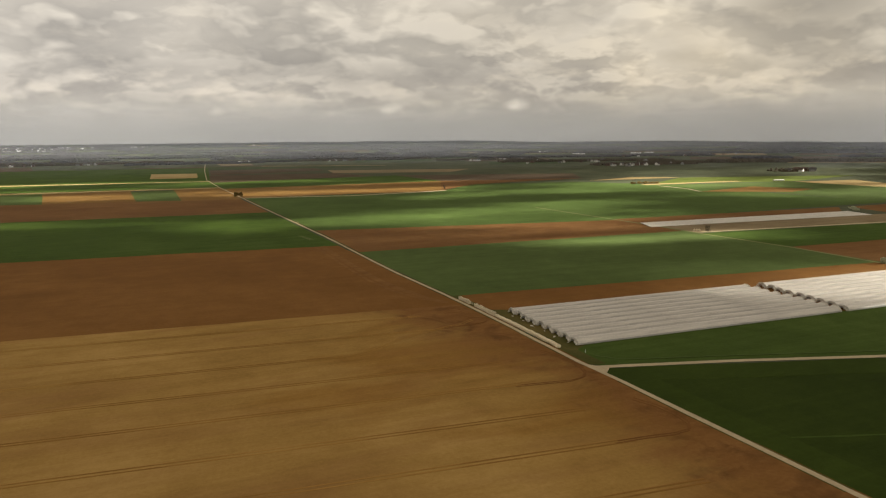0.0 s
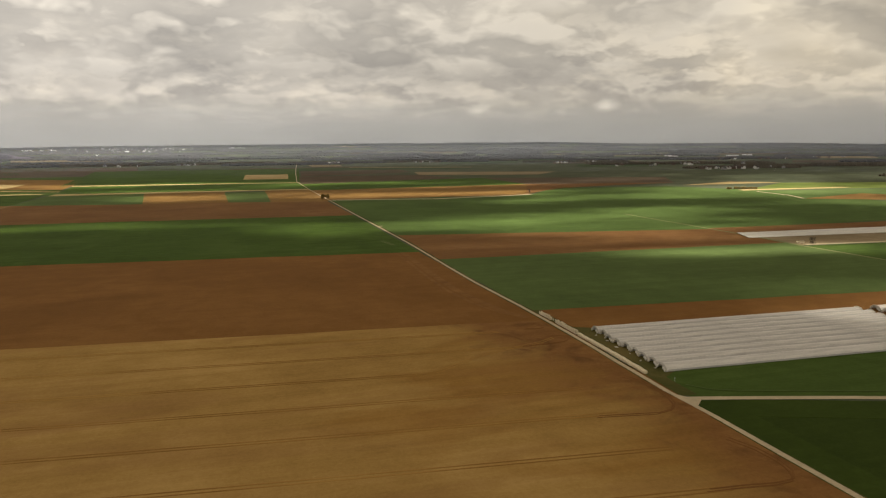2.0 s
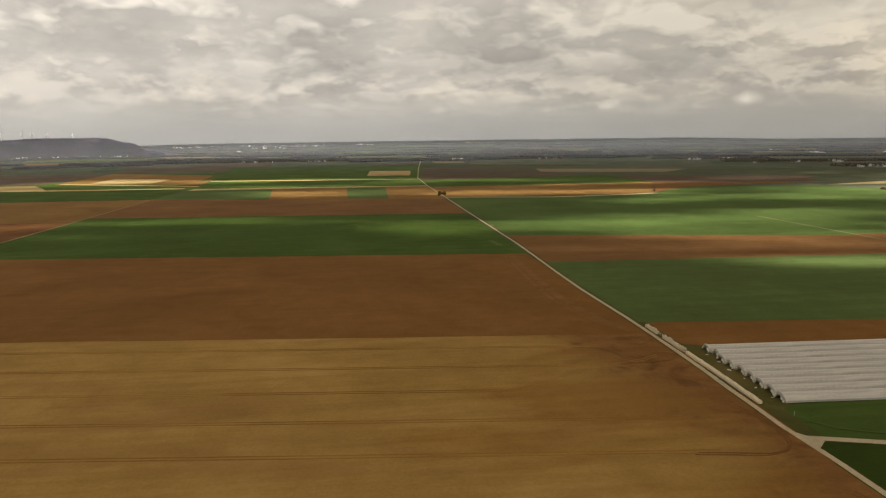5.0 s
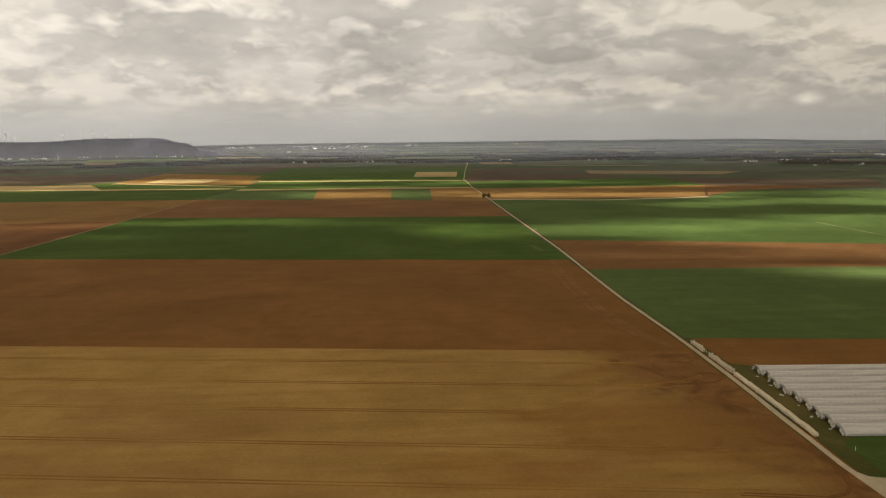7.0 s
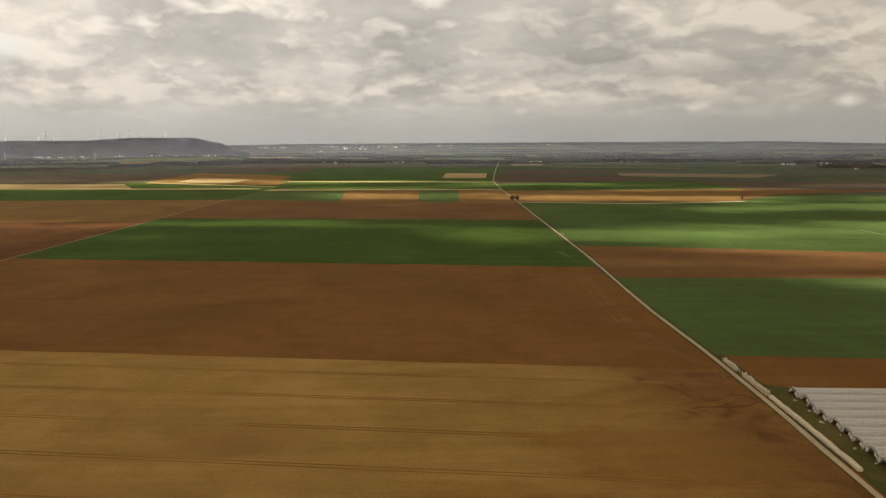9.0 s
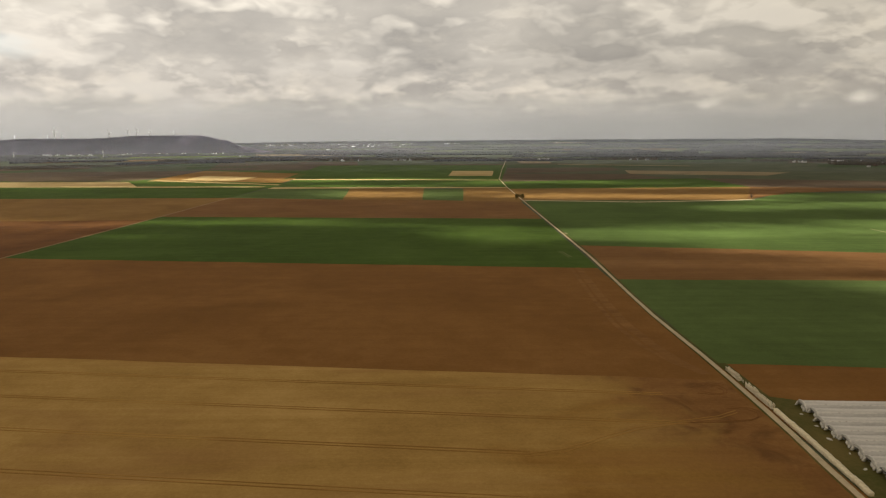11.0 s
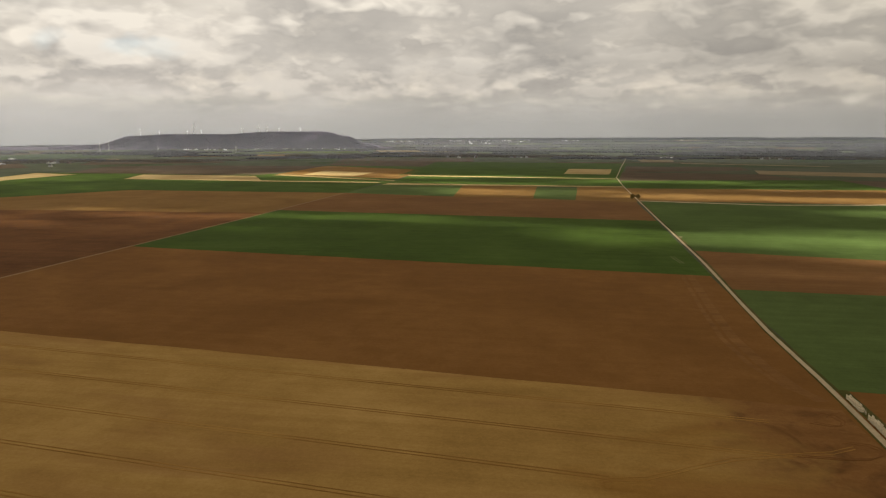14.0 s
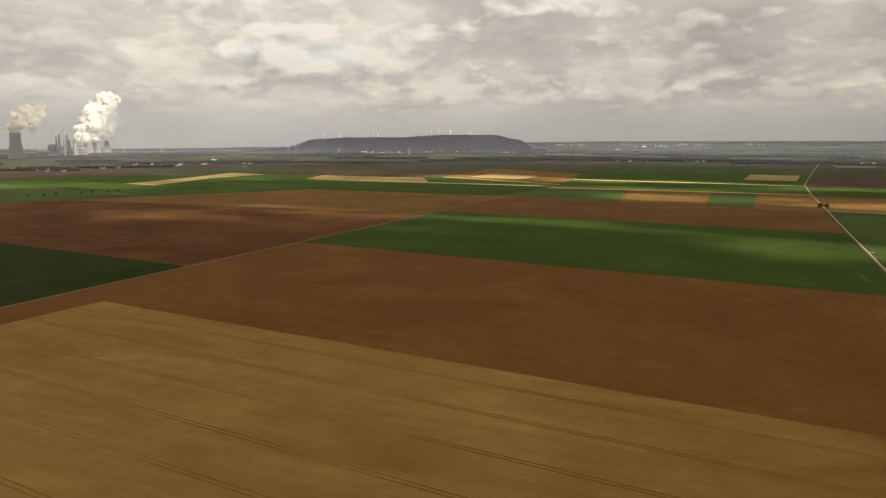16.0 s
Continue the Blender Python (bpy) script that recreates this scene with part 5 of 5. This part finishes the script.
def cooling_tower(a, d, high, r):
    t = thing("cooling_tower", "tall concrete cooling tower with a waisted shell", "cooling tower", "cooling towers")
    bm = bmesh.new()
    prof = [(0.04, 1.0), (0.15, 0.93), (0.35, 0.80), (0.55, 0.68), (0.72, 0.62), (0.86, 0.61), (1.0, 0.645), (1.0, 0.625), (0.8, 0.59), (0.5, 0.68)]
    seg, prev = 36, None
    for z, k in prof:
        ring = [bm.verts.new((r * k * math.cos(2 * math.pi * q / seg), r * k * math.sin(2 * math.pi * q / seg), high * z)) for q in range(seg)]
        if prev:
            for q in range(seg):
                bm.faces.new((prev[q], prev[(q + 1) % seg], ring[(q + 1) % seg], ring[q]))
        prev = ring
    part("shell", bm, CONCRETE, t, "", True)
    bm = bmesh.new()
    for q in range(36):
        b = 2 * math.pi * q / 36
        tube(bm, [(r * 1.04 * math.cos(b), r * 1.04 * math.sin(b), -2), (r * math.cos(b + 0.08), r * math.sin(b + 0.08), high * 0.045)], [1, 1], 4)
    part("column_ring", bm, CONCRETE_DARK, t)
    t.matrix_basis = polar(a, d)


def plume(name, a, d, z0, puffs, seed, mat):
    """Billowing steam: a heap of lumpy puffs that widens and leans with the wind."""
    rng = random.Random(seed)
    bm = bmesh.new()
    for (u, z, r) in puffs:
        for _ in range(7):
            o = Vector((u + rng.gauss(0, 0.4) * r, rng.gauss(0, 0.35) * r, z + rng.gauss(0, 0.38) * r))
            s = r * rng.uniform(0.45, 0.75)
            bmesh.ops.create_icosphere(bm, subdivisions=2, radius=s, matrix=Matrix.Translation(o))
    me = bpy.data.meshes.new(name)
    bm.to_mesh(me)
    bm.free()
    me.polygons.foreach_set("use_smooth", [True] * len(me.polygons))
    me.materials.append(mat)
    ob = tagged(new(name, me), "billowing white steam rising from cooling towers", "steam", kind="stuff")
    ob.matrix_basis = polar(a, d, z0)
    fuse = ob.modifiers.new("fuse", "REMESH")
    fuse.mode, fuse.voxel_size, fuse.use_smooth_shade = "VOXEL", 5.0, True
    for size, strength in ((80, 34), (34, 15), (13, 6)):
        tex = bpy.data.textures.new("billow", "CLOUDS")
        tex.noise_scale, tex.noise_depth = size, 3
        swell = ob.modifiers.new("billow", "DISPLACE")
        swell.texture, swell.strength, swell.mid_level, swell.texture_coords = tex, strength, 0.45, "LOCAL"


def station():
    cooling_tower(-53.15, 4500, 146, 44)
    cooling_tower(-54.75, 4500, 146, 44)
    for a, d in ((-48.85, 6600), (-48.3, 6800), (-47.65, 7300)):
        cooling_tower(a, d, 118, 40)
    plant = thing("power_station", "dark boiler houses of a coal power station", "power station")
    d0 = 5700
    for i, (u, v, w, dp, h, m) in enumerate(((-135, 0, 70, 60, 36, CONCRETE), (-75, 30, 66, 70, 72, CONCRETE_DARK), (-25, 40, 50, 60, 60, CONCRETE_DARK), (45, 30, 50, 60, 62, CONCRETE),
                                             (92, 40, 46, 60, 96, CONCRETE), (120, 0, 40, 60, 50, CONCRETE))):
        bm = bmesh.new()
        box(bm, u - w / 2, u + w / 2, v - dp / 2, v + dp / 2, -5, h)
        box(bm, u - w / 3, u + w / 5, v - dp / 3, v + dp / 3, h, h + 9)
        hall = part("boiler_house", bm, m, plant)
        for k in range(3):
            bm = bmesh.new()
            box(bm, u - w / 2 + 6, u + w / 2 - 6, v - dp / 2 - 0.8, v - dp / 2, h * (0.25 + 0.22 * k), h * (0.25 + 0.22 * k) + 4)
            part("window_band", bm, GLASS_DARK, hall)
    bm = bmesh.new()
    tube(bm, [(-95, -60, 4), (-40, -55, 20), (10, -50, 40)], [6, 6, 6], 6)
    part("conveyor", bm, CONCRETE, plant, "sloping pale conveyor bridge")
    plant.matrix_basis = polar(-50.25, d0)
    for a, d, h in ((-50.75, 5560, 130), (-50.56, 5560, 142), (-50.28, 5500, 178), (-50.08, 5560, 142), (-49.95, 5520, 105), (-49.65, 5540, 90)):
        c = thing("chimney_stack", "slender concrete chimney of the power station", "chimney", "chimney stacks")
        bm = bmesh.new()
        tube(bm, [(0, 0, -5), (0, 0, h * 0.6), (0, 0, h)], [9, 7.2, 6], 14)
        part("shaft", bm, CONCRETE_DARK if h < 145 and h > 100 else CONCRETE, c)
        bm = bmesh.new()
        tube(bm, [(0, 0, h), (0, 0, h + 5)], [6.6, 6.6], 14)
        part("rim", bm, CONCRETE_DARK, c)
        c.matrix_basis = polar(a, d)
    plume("steam_plume", -48.7, 6600, 132, [(-80, 10, 40), (-30, 14, 42), (30, 18, 42), (90, 26, 46), (150, 44, 48), (205, 50, 44), (-62, 75, 48), (0, 85, 60), (80, 92, 68), (165, 95, 66),
                                             (-30, 135, 44), (40, 150, 62), (125, 158, 70), (205, 150, 60), (0, 205, 42), (65, 220, 58), (150, 225, 68), (35, 270, 36), (95, 282, 48), (165, 280, 56),
                                             (120, 325, 34), (190, 320, 50)], 2, STEAM)
    plume("steam_plume", -52.4, 5200, 205, [(-75, 5, 30), (-45, 14, 36), (-5, 24, 40), (40, 30, 40), (-50, 52, 36), (0, 66, 44), (50, 74, 40), (80, 95, 36)], 3, STEAM_SOFT)


station()


def pylon(a, d, h):
    p = thing("pylon", "steel lattice power pylon against the sky", "pylon", "pylons")
    bm = bmesh.new()
    w = h * 0.09
    for sx in (-1, 1):
        for sy in (-1, 1):
            tube(bm, [(sx * w, sy * w, -2), (sx * w * 0.35, sy * w * 0.35, h * 0.6), (0, 0, h)], [0.9, 0.8, 0.6], 4)
    for k in range(5):
        z, q = h * k / 6, w * (1 - 0.65 * k / 5)
        for s in (-1, 1):
            tube(bm, [(-q, s * q, z), (q * 0.9, s * q * 0.9, z + h / 6)], [0.5, 0.5], 4)
            tube(bm, [(q, s * q, z), (-q * 0.9, s * q * 0.9, z + h / 6)], [0.5, 0.5], 4)
    part("mast", bm, STEEL, p)
    for z, l in ((0.62, 0.22), (0.78, 0.28), (0.92, 0.16)):
        bm = bmesh.new()
        tube(bm, [(-l * h, 0, h * z), (0, 0, h * z + 2), (l * h, 0, h * z)], [0.4, 0.9, 0.4], 4)
        part("crossarm", bm, STEEL, p)
    p.matrix_basis = polar(a, d)


for a, d, h in ((-34.8, 6600, 82), (-34.2, 6600, 84), (-30.9, 5600, 55), (-25.4, 5600, 55), (-46.5, 6500, 60), (-44.0, 6800, 60)):
    pylon(a, d, h)
